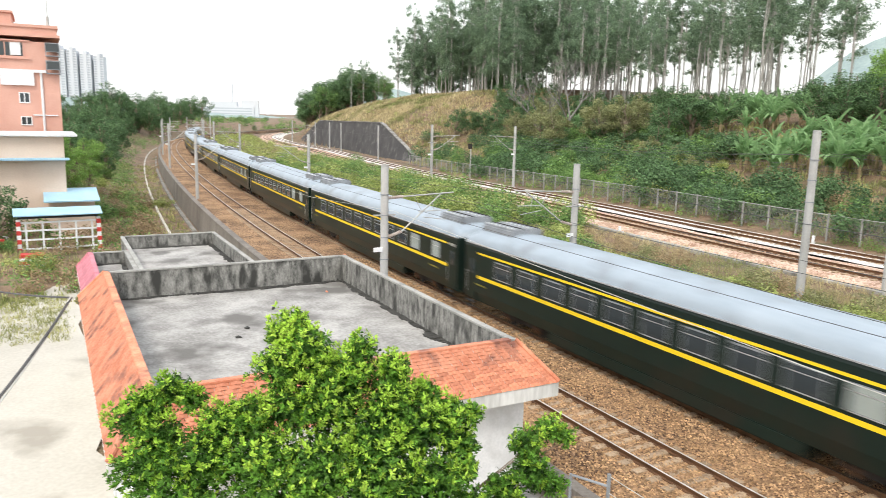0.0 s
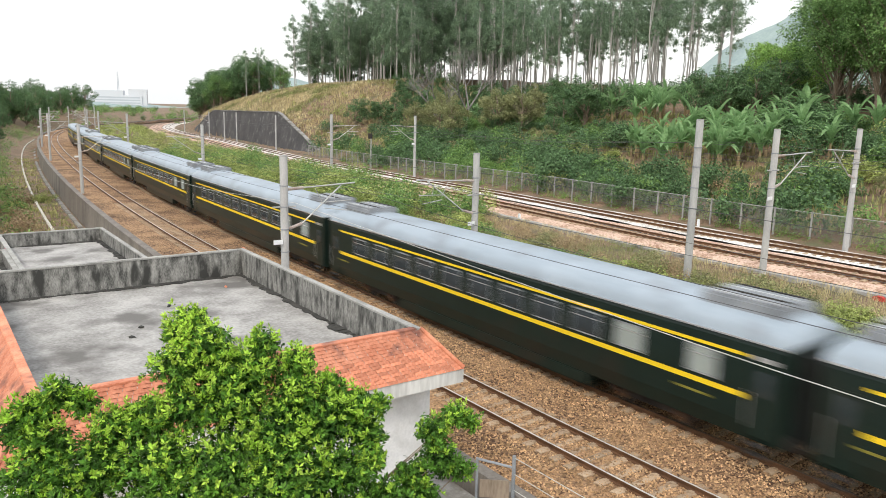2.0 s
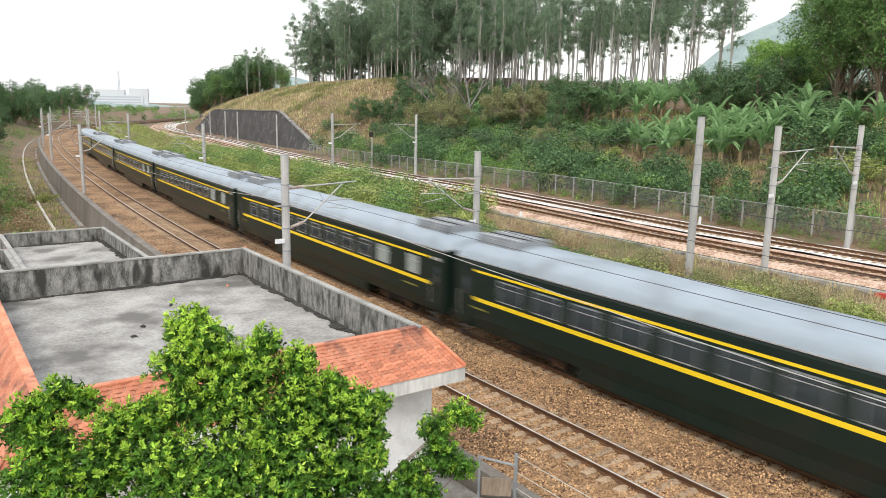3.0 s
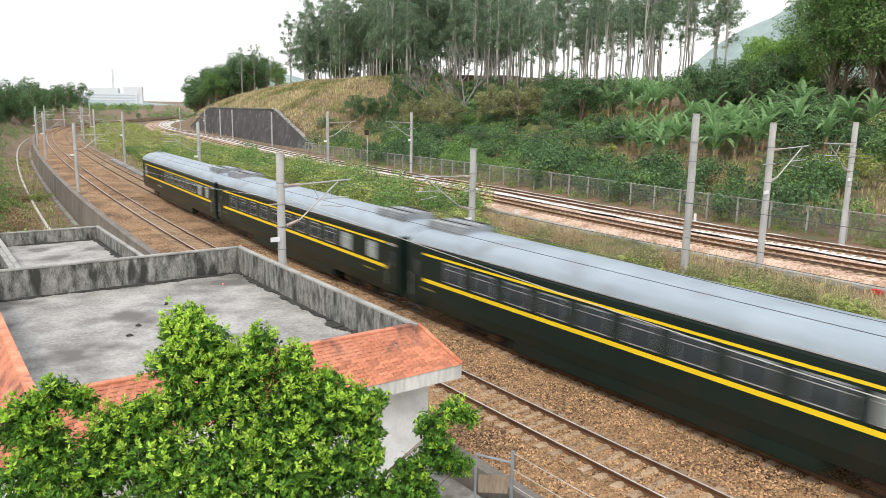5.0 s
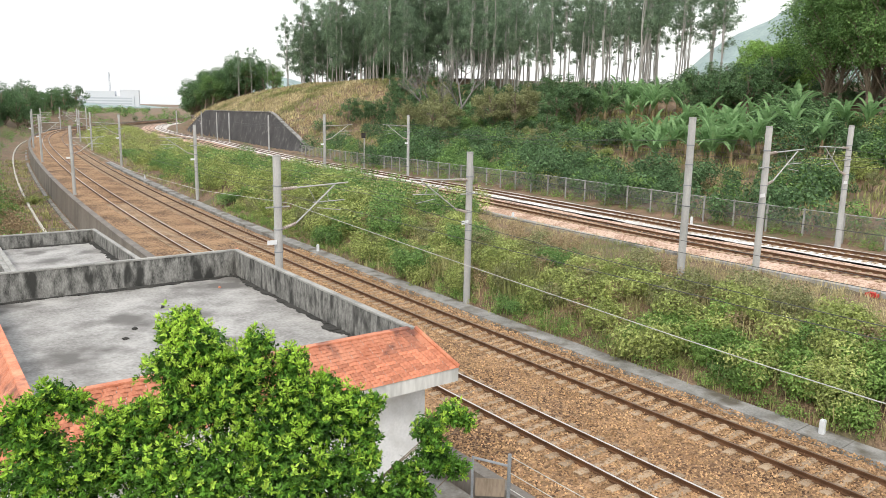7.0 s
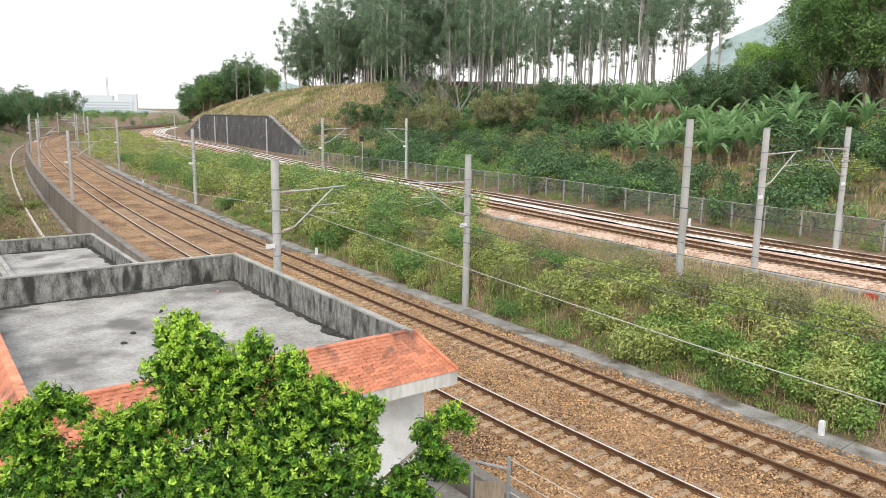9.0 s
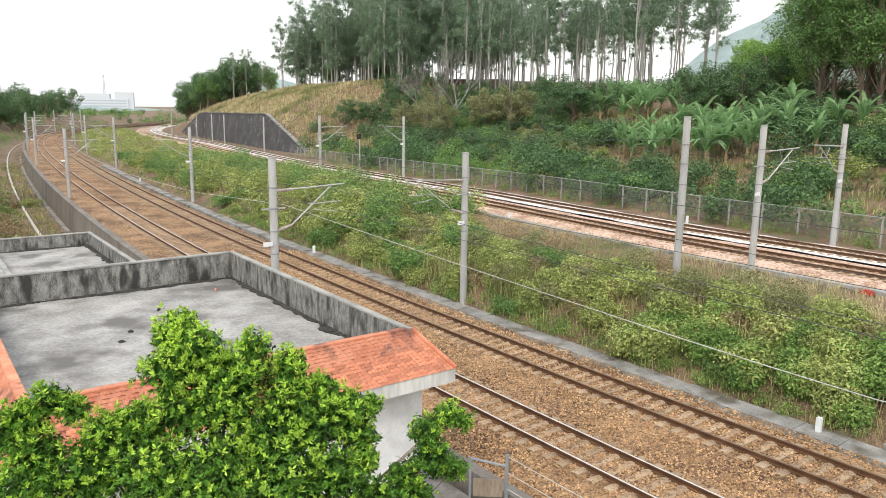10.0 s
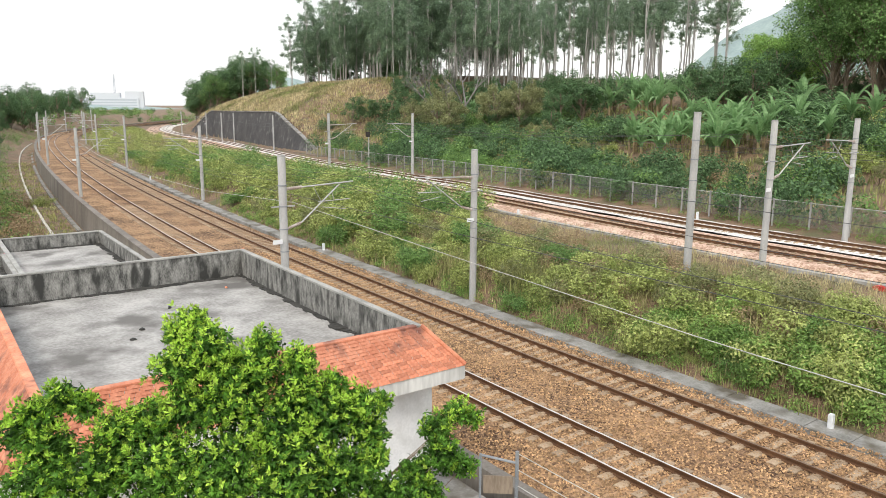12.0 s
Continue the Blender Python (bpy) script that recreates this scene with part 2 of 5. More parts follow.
# ---- the line of the railway: s runs away along the main track, u to the far side of it ----
def centre_line():
    ys = np.arange(20, 330.5, 1.0)
    xs = np.polyval((1.0442e-08, -5.776764e-06, 1.4921112e-03, -0.607688261, 24.824613327), ys)
    p = np.stack([xs, ys], 1)
    d0, d1 = p[0] - p[1], p[-1] - p[-2]
    d0, d1 = d0 / np.hypot(*d0), d1 / np.hypot(*d1)
    p = np.concatenate([p[0] + d0 * np.arange(640, 0, -2)[:, None], p, p[-1] + d1 * np.arange(2, 1200, 4)[:, None]])
    s = np.concatenate([[0], np.cumsum(np.hypot(*np.diff(p, axis=0).T))])
    return p, s - s[320]


LINE, ARC = centre_line()


def spot(s, u=0.0):
    """The place at s along the line and u beside it, and the heading of the line there as a unit vector."""
    s = np.asarray(s, float)
    p = np.stack([np.interp(s, ARC, LINE[:, k]) for k in (0, 1)], -1)
    q = np.stack([np.interp(s + 2, ARC, LINE[:, k]) - np.interp(s - 2, ARC, LINE[:, k]) for k in (0, 1)], -1)
    q /= np.linalg.norm(q, axis=-1)[..., None]
    return p + np.stack([q[..., 1], -q[..., 0]], -1) * np.asarray(u, float)[..., None], q


UPPER_S = (-700, 20, 47, 80, 110, 150, 200, 240, 305, 360, 395, 500, 1600)
UPPER_U = (20.8, 20.8, 22.4, 24.2, 26.8, 31, 33, 31.5, 24, 14, 9, 6, 6)
UPPER_Z = (1.9, 1.9, 1.9, 1.5, 0.9, 0.3, 0.1, 0, 0, 0, 0, 0, 0)
WALL_U = -8.5          # outer retaining wall of the lower line
LOW = -2.5             # village ground


def upper_u(s):
    return np.interp(s, UPPER_S, UPPER_U)


def upper_z(s):
    return np.interp(s, UPPER_S, UPPER_Z)


def near_line(p):
    """s and u of points, found on the nearest stretch of the line."""
    out = np.empty((len(p), 2))
    a, d = LINE[:-1], np.diff(LINE, axis=0)
    ln2 = (d ** 2).sum(1)
    for i in range(0, len(p), 2000):
        q = p[i:i + 2000, None]
        k = ((q - LINE[None]) ** 2).sum(2).argmin(1).clip(1, len(d) - 1)
        best = None
        for kk in (k - 1, k):
            t = ((q[:, 0] - a[kk]) * d[kk]).sum(1) / ln2[kk]
            t = t.clip(0, 1)
            f = a[kk] + d[kk] * t[:, None]
            r = q[:, 0] - f
            dist = np.hypot(*r.T)
            sg = np.sign(r[:, 0] * d[kk][:, 1] - r[:, 1] * d[kk][:, 0])
            row = np.stack([ARC[kk] + t * np.sqrt(ln2[kk]), sg * dist, dist], 1)
            best = row if best is None else np.where((row[:, 2] < best[:, 2])[:, None], row, best)
        out[i:i + 2000] = best[:, :2]
    return out


def wavy(x, y, f, k):
    return np.sin(x * f + k) * np.cos(y * f * 1.3 + 2 * k) + 0.5 * np.sin(x * f * 2.7 + y * f * 1.9 + k)


def terrain(x, y):
    """Height of the ground."""
    x, y = np.asarray(x, float), np.asarray(y, float)
    su = near_line(np.stack([x.ravel(), y.ravel()], 1))
    s, u = su[:, 0].reshape(x.shape), su[:, 1].reshape(x.shape)
    cu, cz = upper_u(s), upper_z(s)
    z = np.full(x.shape, LOW)
    left_rise = np.interp(s, (40, 90, 200, 400), (0, 2.2, 5.5, 6))
    z = z + left_rise * np.interp(u, (-60, -30, -14), (1, 1, 0)) + 0.10 * wavy(x, y, 0.11, 1) * (u < -14)
    z = np.where(u > -6.5, -0.6, z)
    bank = np.interp(s, (-50, 40, 120, 300), (1.0, 1.0, 0.9, 0.2))
    mid = np.interp(u / np.maximum(cu - 3.5, 3), (0.205, 0.40, 0.62, 1.0), (0, 0.75, 0.95, 1.0))
    top = cz - 0.35
    z = np.where(u > 3.0, -0.35 + (top + 0.35) * mid + 0.7 * bank * np.exp(-((u - 8) / 4) ** 2) + 0.12 * wavy(x, y, 0.5, 3) * (u < cu - 4) * (u > 4), z)
    z = np.where(u > cu - 3.2, cz - 0.6, z)
    v = u - cu - 11.5                      # past the fence
    hill = np.interp(v, (0, 4, 14, 30, 50, 75, 110, 200, 400), (0, 0.8, 3.0, 7.5, 11.5, 14, 15.5, 19, 24))
    knoll = np.interp(v, (0, 2.6, 3.6, 12, 30, 50, 90, 200, 400), (0, 0, 8.0, 12.5, 17.0, 18.5, 19, 19, 22))
    far = np.interp(v, (0, 5, 25, 60, 120, 400), (0, 2.5, 12, 18, 19, 20))
    wk = np.interp(s, (118, 138, 172, 240, 275, 300, 325), (0, 0.0, 1, 1, 0.85, 0.45, 0))
    wf = np.interp(s, (260, 320, 420, 600), (0, 1, 1, 0.2))
    rise = hill * (1 - wk) * (1 - wf) + knoll * wk + far * wf * (1 - wk)
    rise = rise + 0.35 * wavy(x, y, 0.13, 5) * np.clip(v / 12, 0, 1)
    z = np.where(v > 0, cz - 0.3 + rise, z)
    return z


def on_line(s, u):
    """A ground point beside the line."""
    p, _ = spot(s, u)
    return p[0], p[1], float(terrain(p[0], p[1]))


def sweep(name, s, profile, mat, u0=0.0, z0=0.0, closed=True, smooth=False):
    """A cross-section of (u, z) points carried along the stations s; u0, z0 may vary with s."""
    s = np.asarray(s, float)
    u0, z0 = np.broadcast_to(u0, s.shape), np.broadcast_to(z0, s.shape)
    n, k = len(s), len(profile)
    v = np.empty((n, k, 3))
    for j, (u, z) in enumerate(profile):
        p, _ = spot(s, u0 + u)
        v[:, j, :2], v[:, j, 2] = p, z0 + z
    i = np.arange(n - 1)[:, None] * k
    j = np.arange(k if closed else k - 1)[None]
    j2 = (j + 1) % k
    f = np.stack([i + j, i + j2, i + k + j2, i + k + j], -1).reshape(-1, 4).tolist()
    if closed:
        f += [list(range(k))[::-1], [(n - 1) * k + q for q in range(k)]]
    return mesh(name, v.reshape(-1, 3), f, mat, smooth)


STATIONS = np.concatenate([np.arange(-300, -30, 10), np.arange(-30, 140, 2.0), np.arange(140, 360, 4), np.arange(360, 1000, 20)])


# ---- ground ----
def ground():
    def graded(stops):
        out = []
        for a, b, d in stops:
            out += list(np.arange(a, b, d))
        return np.array(out + [stops[-1][1]])
    xs = graded([(-2400, -400, 200), (-400, -140, 20), (-140, -60, 4), (-60, 70, 1.1), (70, 130, 3), (130, 400, 15), (400, 2400, 200)])
    ys = graded([(-1200, -200, 200), (-200, -20, 20), (-20, 10, 3), (10, 110, 1.1), (110, 240, 2.5), (240, 420, 6), (420, 800, 30), (800, 4000, 200)])
    gx, gy = np.meshgrid(xs, ys)
    v = np.stack([gx, gy, terrain(gx, gy)], -1).reshape(-1, 3)
    w = len(xs)
    i = (np.arange(len(ys) - 1)[:, None] * w + np.arange(w - 1)[None]).ravel()
    me = mesh("ground", v, np.stack([i, i + 1, i + w + 1, i + w], 1), "soil", True)
    tagged(part("ground", me, "soil"), "bare reddish-brown soil with patches of green growth", "ground", kind="structure")


def road():
    """The pale concrete lane beside the station building."""
    rng = np.random.default_rng(4)
    v, f = [], []
    n, k = 40, 12
    for i in range(n):
        for j in range(k):
            a, d = -78 + 80 * i / (n - 1), -16 + 17.3 * j / (k - 1)
            edge = (j in (0, k - 1)) * rng.uniform(-0.5, 0.5)
            x, y = AX * a + NX * (d + edge)
            v.append((x, y, float(LOW + 0.16 + 0.04 * math.sin(a * 0.3 + d))))
    for i in range(n - 1):
        for j in range(k - 1):
            q = i * k + j
            f.append((q, q + 1, q + k + 1, q + k))
    tagged(part("road", mesh("road", v, f, "road"), "road"), "pale dusty concrete lane", "road", kind="structure")


AX, NX = np.array((0.466, -0.885)), np.array((0.885, 0.466))    # axes of the building: towards the eye along the line, and across to the line
ground()
road()


# ---- tracks ----
RAIL = ((-0.085, -0.17), (0.085, -0.17), (0.085, -0.145), (0.022, -0.12), (0.022, -0.05), (0.048, -0.04), (0.048, 0), (-0.048, 0), (-0.048, -0.04), (-0.022, -0.05), (-0.022, -0.12), (-0.085, -0.145))
GAUGE = 1.47


def ballast_bed(name, s, u0, u1, z, mat, shoulder=(0, 0), u_base=0.0, z_base=0.0, step=0.55, label="", limit=None):
    """A bed of broken stone with an uneven surface."""
    rng = np.random.default_rng(int(abs(u1) * 10) + 3)
    us = np.arange(u0, u1 + 0.01, step)
    s = np.asarray(s, float)
    v = np.empty((len(s), len(us), 3))
    ub, zb = np.broadcast_to(u_base, s.shape), np.broadcast_to(z_base, s.shape)
    for j, u in enumerate(us):
        p, _ = spot(s, np.maximum(ub + u, limit) if limit is not None else ub + u)
        v[:, j, :2] = p
        drop = -0.55 * max(0, (u - (u1 - shoulder[1])) / max(shoulder[1], 0.01)) - 0.55 * max(0, ((u0 + shoulder[0]) - u) / max(shoulder[0], 0.01))
        v[:, j, 2] = zb + z + drop + rng.normal(0, 0.018, len(s))
    k = len(us)
    i = (np.arange(len(s) - 1)[:, None] * k + np.arange(k - 1)[None]).ravel()
    me = mesh(name, v.reshape(-1, 3), np.stack([i, i + 1, i + k + 1, i + k], 1), mat)
    return tagged(part(name, me, mat), label, "ballast", kind="structure")


def track(name, s, u_base, z_base, label, sleepers_to, head="railhead"):
    t = thing(name, label, "railway track", kind="structure")
    for side in (-1, 1):
        r = part("rail", sweep("rail", s, [(u + side * GAUGE / 2, z) for u, z in RAIL], "rail", u_base, z_base), "rail", t, "rust-brown steel rail")
        part("railhead", sweep("railhead", s, [(side * GAUGE / 2 - 0.033, 0.001), (side * GAUGE / 2 + 0.033, 0.001), (side * GAUGE / 2 + 0.033, 0.005), (side * GAUGE / 2 - 0.033, 0.005)], head, u_base, z_base), head, r, "worn bright running surface")
    bm = boxes((-1.25, -0.45, -0.14, 0.14, -0.30, -0.155), (-0.45, 0.45, -0.12, 0.12, -0.30, -0.17), (0.45, 1.25, -0.14, 0.14, -0.30, -0.155))
    box(bm, -0.93, -0.54, -0.07, 0.07, -0.16, -0.135)
    box(bm, 0.54, 0.93, -0.07, 0.07, -0.16, -0.135)
    me = bpy.data.meshes.new("sleeper")
    bm.to_mesh(me)
    bm.free()
    me.materials.append(M["sleeper"])
    for k in np.arange(sleepers_to[0], sleepers_to[1], 0.6):
        p, d = spot(k, float(np.interp(k, s, np.broadcast_to(u_base, np.shape(s)))))
        ob = part("sleeper", me, "sleeper", t)
        ob.matrix_basis = pose(p[0], p[1], float(np.interp(k, s, np.broadcast_to(z_base, np.shape(s)))), 0, 0, math.degrees(math.atan2(d[1], d[0])) - 90)


NEAR_U = -4.75
ballast_bed("ballast_lower", STATIONS, WALL_U + 0.3, 2.15, -0.195, "ballast", label="rust-brown crushed stone ballast between the rails")
track("track_main", STATIONS, 0.0, 0.0, "rusty rails on concrete sleepers in brown ballast", (-14, 150))
track("track_near", STATIONS, NEAR_U, 0.0, "bright-topped rails on concrete sleepers in brown ballast", (-14, 70), "railhead_sheen")
CU, CZ = upper_u(STATIONS), upper_z(STATIONS)
ballast_bed("ballast_upper", STATIONS, -2.9, 3.0, -0.2, "pale_ballast", (0.9, 0), CU, CZ, label="pinkish pale crushed stone ballast")
ballast_bed("ballast_upper_far", STATIONS, 3.0, 8.2, -0.18, "white_ballast", (0, 0.9), CU, CZ, label="clean white crushed stone ballast")
track("track_upper", STATIONS, CU, CZ, "rusty rails in pale ballast on the upper line", (-10, 40))
track("track_upper_far", STATIONS, CU + 5.0, CZ, "dark rails in white ballast on the upper line", (-10, 30))

# the concrete edging and drain at the foot of the bank, slab by slab
drain = thing("drain_edge", "weathered concrete drain edging along the ballast", "kerb", kind="structure")
rngk = random.Random(5)
for k in np.arange(-12, 130, 1.5):
    st = np.linspace(k, k + 1.485, 2)
    dz = rngk.uniform(-0.015, 0.015)
    part("slab", sweep("slab", st, [(2.15, -0.5), (3.15, -0.5), (3.15, -0.19 + dz), (2.2, -0.20 + dz)], "edging"), "edging", drain)

# retaining wall that carries the lower line above the village
tagged(part("wall_lower", sweep("wall_lower", STATIONS, [(WALL_U - 0.35, LOW - 0.4), (WALL_U + 0.3, LOW - 0.4), (WALL_U + 0.3, 0.05), (WALL_U - 0.1, 0.05)], "grey_wall"), "grey_wall"),
       "long grey concrete retaining wall beneath the railway", "retaining wall", kind="structure")
tagged(part("wall_coping", sweep("wall_coping", STATIONS[STATIONS > 24], [(WALL_U - 0.18, 0.05), (WALL_U + 0.34, 0.05), (WALL_U + 0.34, 0.17), (WALL_U - 0.18, 0.17)], "grey_wall"), "grey_wall"),
       "low grey concrete coping of the retaining wall", "coping", kind="structure")
st = np.arange(36, 260, 3.0)
tagged(part("gutter", sweep("gutter", st, [(WALL_U - 1.0, LOW - 0.1), (WALL_U - 0.6, LOW - 0.1), (WALL_U - 0.6, LOW + 0.22), (WALL_U - 1.0, LOW + 0.22)], "edging"), "edging"), "grey concrete kerb at the wall's foot", "kerb", kind="structure")
tagged(part("path_kerb", sweep("path_kerb", st, [(-12.0, -0.6), (-11.75, -0.6), (-11.75, -0.25), (-12.0, -0.25)], "road", 0, LOW + 0.5 + 0.0 * st), "road"), "whitewashed kerb of a footpath", "kerb", kind="structure")

# paved strip beside the station building
tagged(part("pavement", sweep("pavement", np.arange(-16, 25, 4.0), [(-13.0, LOW), (WALL_U - 0.42, LOW), (WALL_U - 0.42, -0.5), (-13.0, -0.5)], "edging"), "edging"), "worn grey concrete pavement strip", "pavement", kind="structure")

# cable trough along the upper line
tagged(part("cable_trough", sweep("cable_trough", np.arange(-10, 60, 2.0), [(-3.6, -0.5), (-3.1, -0.5), (-3.1, -0.22), (-3.6, -0.22)], "concrete", upper_u(np.arange(-10, 60, 2.0)), 1.9), "concrete"), "narrow concrete cable trough", "trough", kind="structure")

# tall dark masonry wall that holds the knoll
ws = np.arange(138, 296, 4.0)
wall_top = np.interp(ws, (138, 146, 172, 255, 285, 296), (0.3, 2.0, 8.2, 8.0, 2.0, 0.8))
wp = []
for a, h in zip(ws, wall_top):
    row = []
    for du, z in ((11.9, -1.2), (13.2, -1.2), (14.1, h), (13.5, h)):
        p, _ = spot(a, upper_u(a) + du)
        row.append((p[0], p[1], float(upper_z(a)) + z))
    wp += row
wf = [(i * 4 + j, i * 4 + (j + 1) % 4, i * 4 + 4 + (j + 1) % 4, i * 4 + 4 + j) for i in range(len(ws) - 1) for j in range(4)] + [(3, 2, 1, 0), tuple((len(ws) - 1) * 4 + j for j in range(4))]
tagged(part("wall_knoll", mesh("wall_knoll", wp, wf, "dark_stone"), "dark_stone"), "tall dark grey masonry retaining wall", "retaining wall", kind="structure")
cp = []
for a, h in zip(ws, wall_top):
    for du, z in ((13.3, h), (14.2, h), (14.2, h + 0.22), (13.3, h + 0.22)):
        p, _ = spot(a, upper_u(a) + du)
        cp.append((p[0], p[1], float(upper_z(a)) + z))
tagged(part("wall_knoll_coping", mesh("wall_knoll_coping", cp, wf, "edging"), "edging"), "grey concrete coping that steps down the wall", "coping", kind="structure")


# ---- fence past the upper line ----
def fence():
    f = thing("mesh_fence", "grey wire mesh fence on concrete posts beside the line", "fence")
    ss = np.arange(-14, 139, 3.0)
    post = bpy.data.meshes.new("post")
    bm = boxes((-0.06, 0.06, -0.06, 0.06, -0.3, 1.95), bevel=0.015)
    bm.to_mesh(post)
    bm.free()
    post.materials.append(M["concrete"])
    pts = []
    for a in ss:
        p, d = spot(a, float(upper_u(a)) + 11.2)
        pts.append(Vector((p[0], p[1], float(upper_z(a)) - 0.35)))
        part("post", post, "concrete", f).matrix_basis = pose(*pts[-1], 0, 0, math.degrees(math.atan2(d[1], d[0])))
    for a, b in zip(pts, pts[1:]):
        v, q = [], []
        d = b - a
        n = 24

        def strand(p0, p1, r=0.006):
            k = len(v)
            up = Vector((0, 0, r)) if abs((p1 - p0).z) < 0.5 * (p1 - p0).length else d.normalized() * r
            v.extend([p0 - up, p0 + up, p1 + up, p1 - up])
            q.append((k, k + 1, k + 2, k + 3))
        for k in range(-9, n):
            a0, a1 = k / n, (k + 9) / n
            for lo, hi in ((0.08, 1.85), (1.85, 0.08)):
                t0, t1 = max(a0, 0), min(a1, 1)
                z0 = lo + (hi - lo) * (t0 - a0) / (a1 - a0)
                z1 = lo + (hi - lo) * (t1 - a0) / (a1 - a0)
                strand(a + d * t0 + Vector((0, 0, z0)), a + d * t1 + Vector((0, 0, z1)), 0.009)
        part("panel", mesh("panel", v, q, "mesh_fence"), "mesh_fence", f)
        part("top_rail", tubes((a + Vector((0, 0, 1.86)), b + Vector((0, 0, 1.86)), 0.025), n=6), "steel", f)


fence()


# ---- line poles ----
def line_pole(s, u, height, arms, base=None, label="grey concrete line pole with a steel cantilever arm", tilt=0.0, r=0.19):
    """A tapered concrete mast; arms: reach across the line (signed, in u) and the track's own offset."""
    x, y, z = on_line(s, u)
    z = z if base is None else base
    _, d = spot(s, u)
    m = pose(x, y, z - 0.3, 0, tilt, math.degrees(math.atan2(d[1], d[0])) - 90)    # local x is across (u), local y along
    t = thing("line_pole", label, "pole", m, "poles along the line")
    h = height + 0.3
    bm = bmesh.new()
    tube(bm, (0, 0, 0), (0, 0, h), r, r * 0.9, 16)
    part("mast", bm, "pole", t, smooth=False)
    bm = bmesh.new()
    tube(bm, (0, 0, h), (0, 0, h + 0.07), r * 0.98, r * 0.8, 16)
    part("cap", bm, "concrete", t)
    for zb in (0.50, 0.62, 0.74, 0.85):
        bm = bmesh.new()
        tube(bm, (0, 0, h * zb - 0.02), (0, 0, h * zb + 0.02), r * 1.08, n=16)
        part("band", bm, "unit_grey", t)
    for reach, lift in arms:
        sg = 1 if reach > 0 else -1
        arm = part("arm", tubes(((sg * 0.9, 0, h * 0.835 + lift), (reach + sg * 0.5, 0, h * 0.85 + lift), 0.035), ((sg * 0.75, 0, h * 0.635 + lift), (reach - sg * 0.2, 0, h * 0.84 + lift), 0.035),
                                ((reach - sg * 1.3, 0, h * 0.75 + lift), (reach + sg * 0.3, 0, h * 0.755 + lift), 0.022), ((reach - sg * 1.1, 0, h * 0.72 + lift), (reach + sg * 0.1, 0, h * 0.70 + lift), 0.018),
                                ((reach - sg * 0.6, 0, h * 0.80 + lift), (reach - sg * 0.5, 0, h * 0.755 + lift), 0.014), ((reach - sg * 1.5, 0, h * 0.83 + lift), (reach - sg * 1.1, 0, h * 0.74 + lift), 0.014)), "steel", t, "galvanised steel cantilever")
        for a, b in (((sg * r * 0.9, 0, h * 0.83 + lift), (sg * 0.95, 0, h * 0.836 + lift)), ((sg * r * 0.9, 0, h * 0.62 + lift), (sg * 0.85, 0, h * 0.645 + lift))):
            bm = bmesh.new()
            a, b = Vector(a), Vector(b)
            for k in range(7):
                tube(bm, a.lerp(b, k / 7), a.lerp(b, (k + 0.6) / 7), 0.075, n=10)
            tube(bm, a, b, 0.04, n=8)
            part("insulator", bm, "porcelain", arm, "ribbed brown porcelain insulator")
        part("plate", boxes((-r - 0.42, -r * 0.9, -0.22, -0.19, h * 0.545, h * 0.545 + 0.2)), "white_paint", t, "small white plate with faint marks")
        part("bracket", boxes((-0.55, 0.55, -0.035, 0.035, h * 0.735, h * 0.735 + 0.06)), "steel", t)
    return t


for s_, h_ in ((19.2, 7.9), (69.8, 7.9), (120, 8.2), (166, 8), (205, 8), (250, 8), (292, 8)):
    line_pole(s_, 3.35, h_, ((-3.3, 0),), base=0.0)
for s_, h_ in ((18.7, 8.1), (80, 7.6), (132, 8), (176, 8), (220, 8), (262, 8), (305, 8)):
    line_pole(s_, -7.7, h_, ((3.0, 0),), base=-0.1)
line_pole(9.8, 9.2, 7.9, (), label="tall grey concrete anchor pole on the bank")
for s_, u_, h_, a_ in ((10.4, -3.9, 7.9, ((3.4, 0),)), (12.0, 8.6, 7.9, ((-3.3, 0),)), (73.0, -3.9, 7.9, ((3.4, 0),)), (73.6, 8.4, 7.9, ((-3.3, 0),)), 
                       (156, 8.6, 7.9, ()), (216, 8.4, 8, ()), (206, 9.6, 8, ()), (240, 8.4, 8, ((-3.3, 0),)), (285, 8.4, 8, ())):
    line_pole(s_, float(upper_u(s_)) + u_, h_, a_, base=float(upper_z(s_)) - 0.3)


def wire(name, pts, r, mat, label):
    v, f = [], []
    pts = [Vector(p) for p in pts]
    n = 5
    for i, p in enumerate(pts):
        d = (pts[min(i + 1, len(pts) - 1)] - pts[max(i - 1, 0)]).normalized()
        a = d.cross(Vector((0, 0, 1))).normalized()
        b = a.cross(d)
        v += [p + (a * math.cos(2 * math.pi * k / n) + b * math.sin(2 * math.pi * k / n)) * r for k in range(n)]
        if i:
            f += [((i - 1) * n + k, (i - 1) * n + (k + 1) % n, i * n + (k + 1) % n, i * n + k) for k in range(n)]
    return tagged(part(name, mesh(name, v, f, mat), mat), label, "cable", "overhead wires")


def line_wire(u, z, span, sag, r, mat, label, start=-60, end=330, upper=False):
    pts = []
    for a in np.arange(start, end, 4.0):
        uu = u + (float(upper_u(a)) if upper else 0)
        p, _ = spot(a, uu)
        k = ((a - 17.6) / span) % 1
        pts.append((p[0], p[1], z + (float(upper_z(a)) if upper else 0) - sag * 4 * k * (1 - k)))
    wire("overhead_wire", pts, r, mat, label)


for u_, up in ((0, False), (NEAR_U, False), (0, True), (5.0, True)):
    line_wire(u_, 5.6, 47, 0.05, 0.011, "wire", "thin dark contact wire over the track", upper=up)
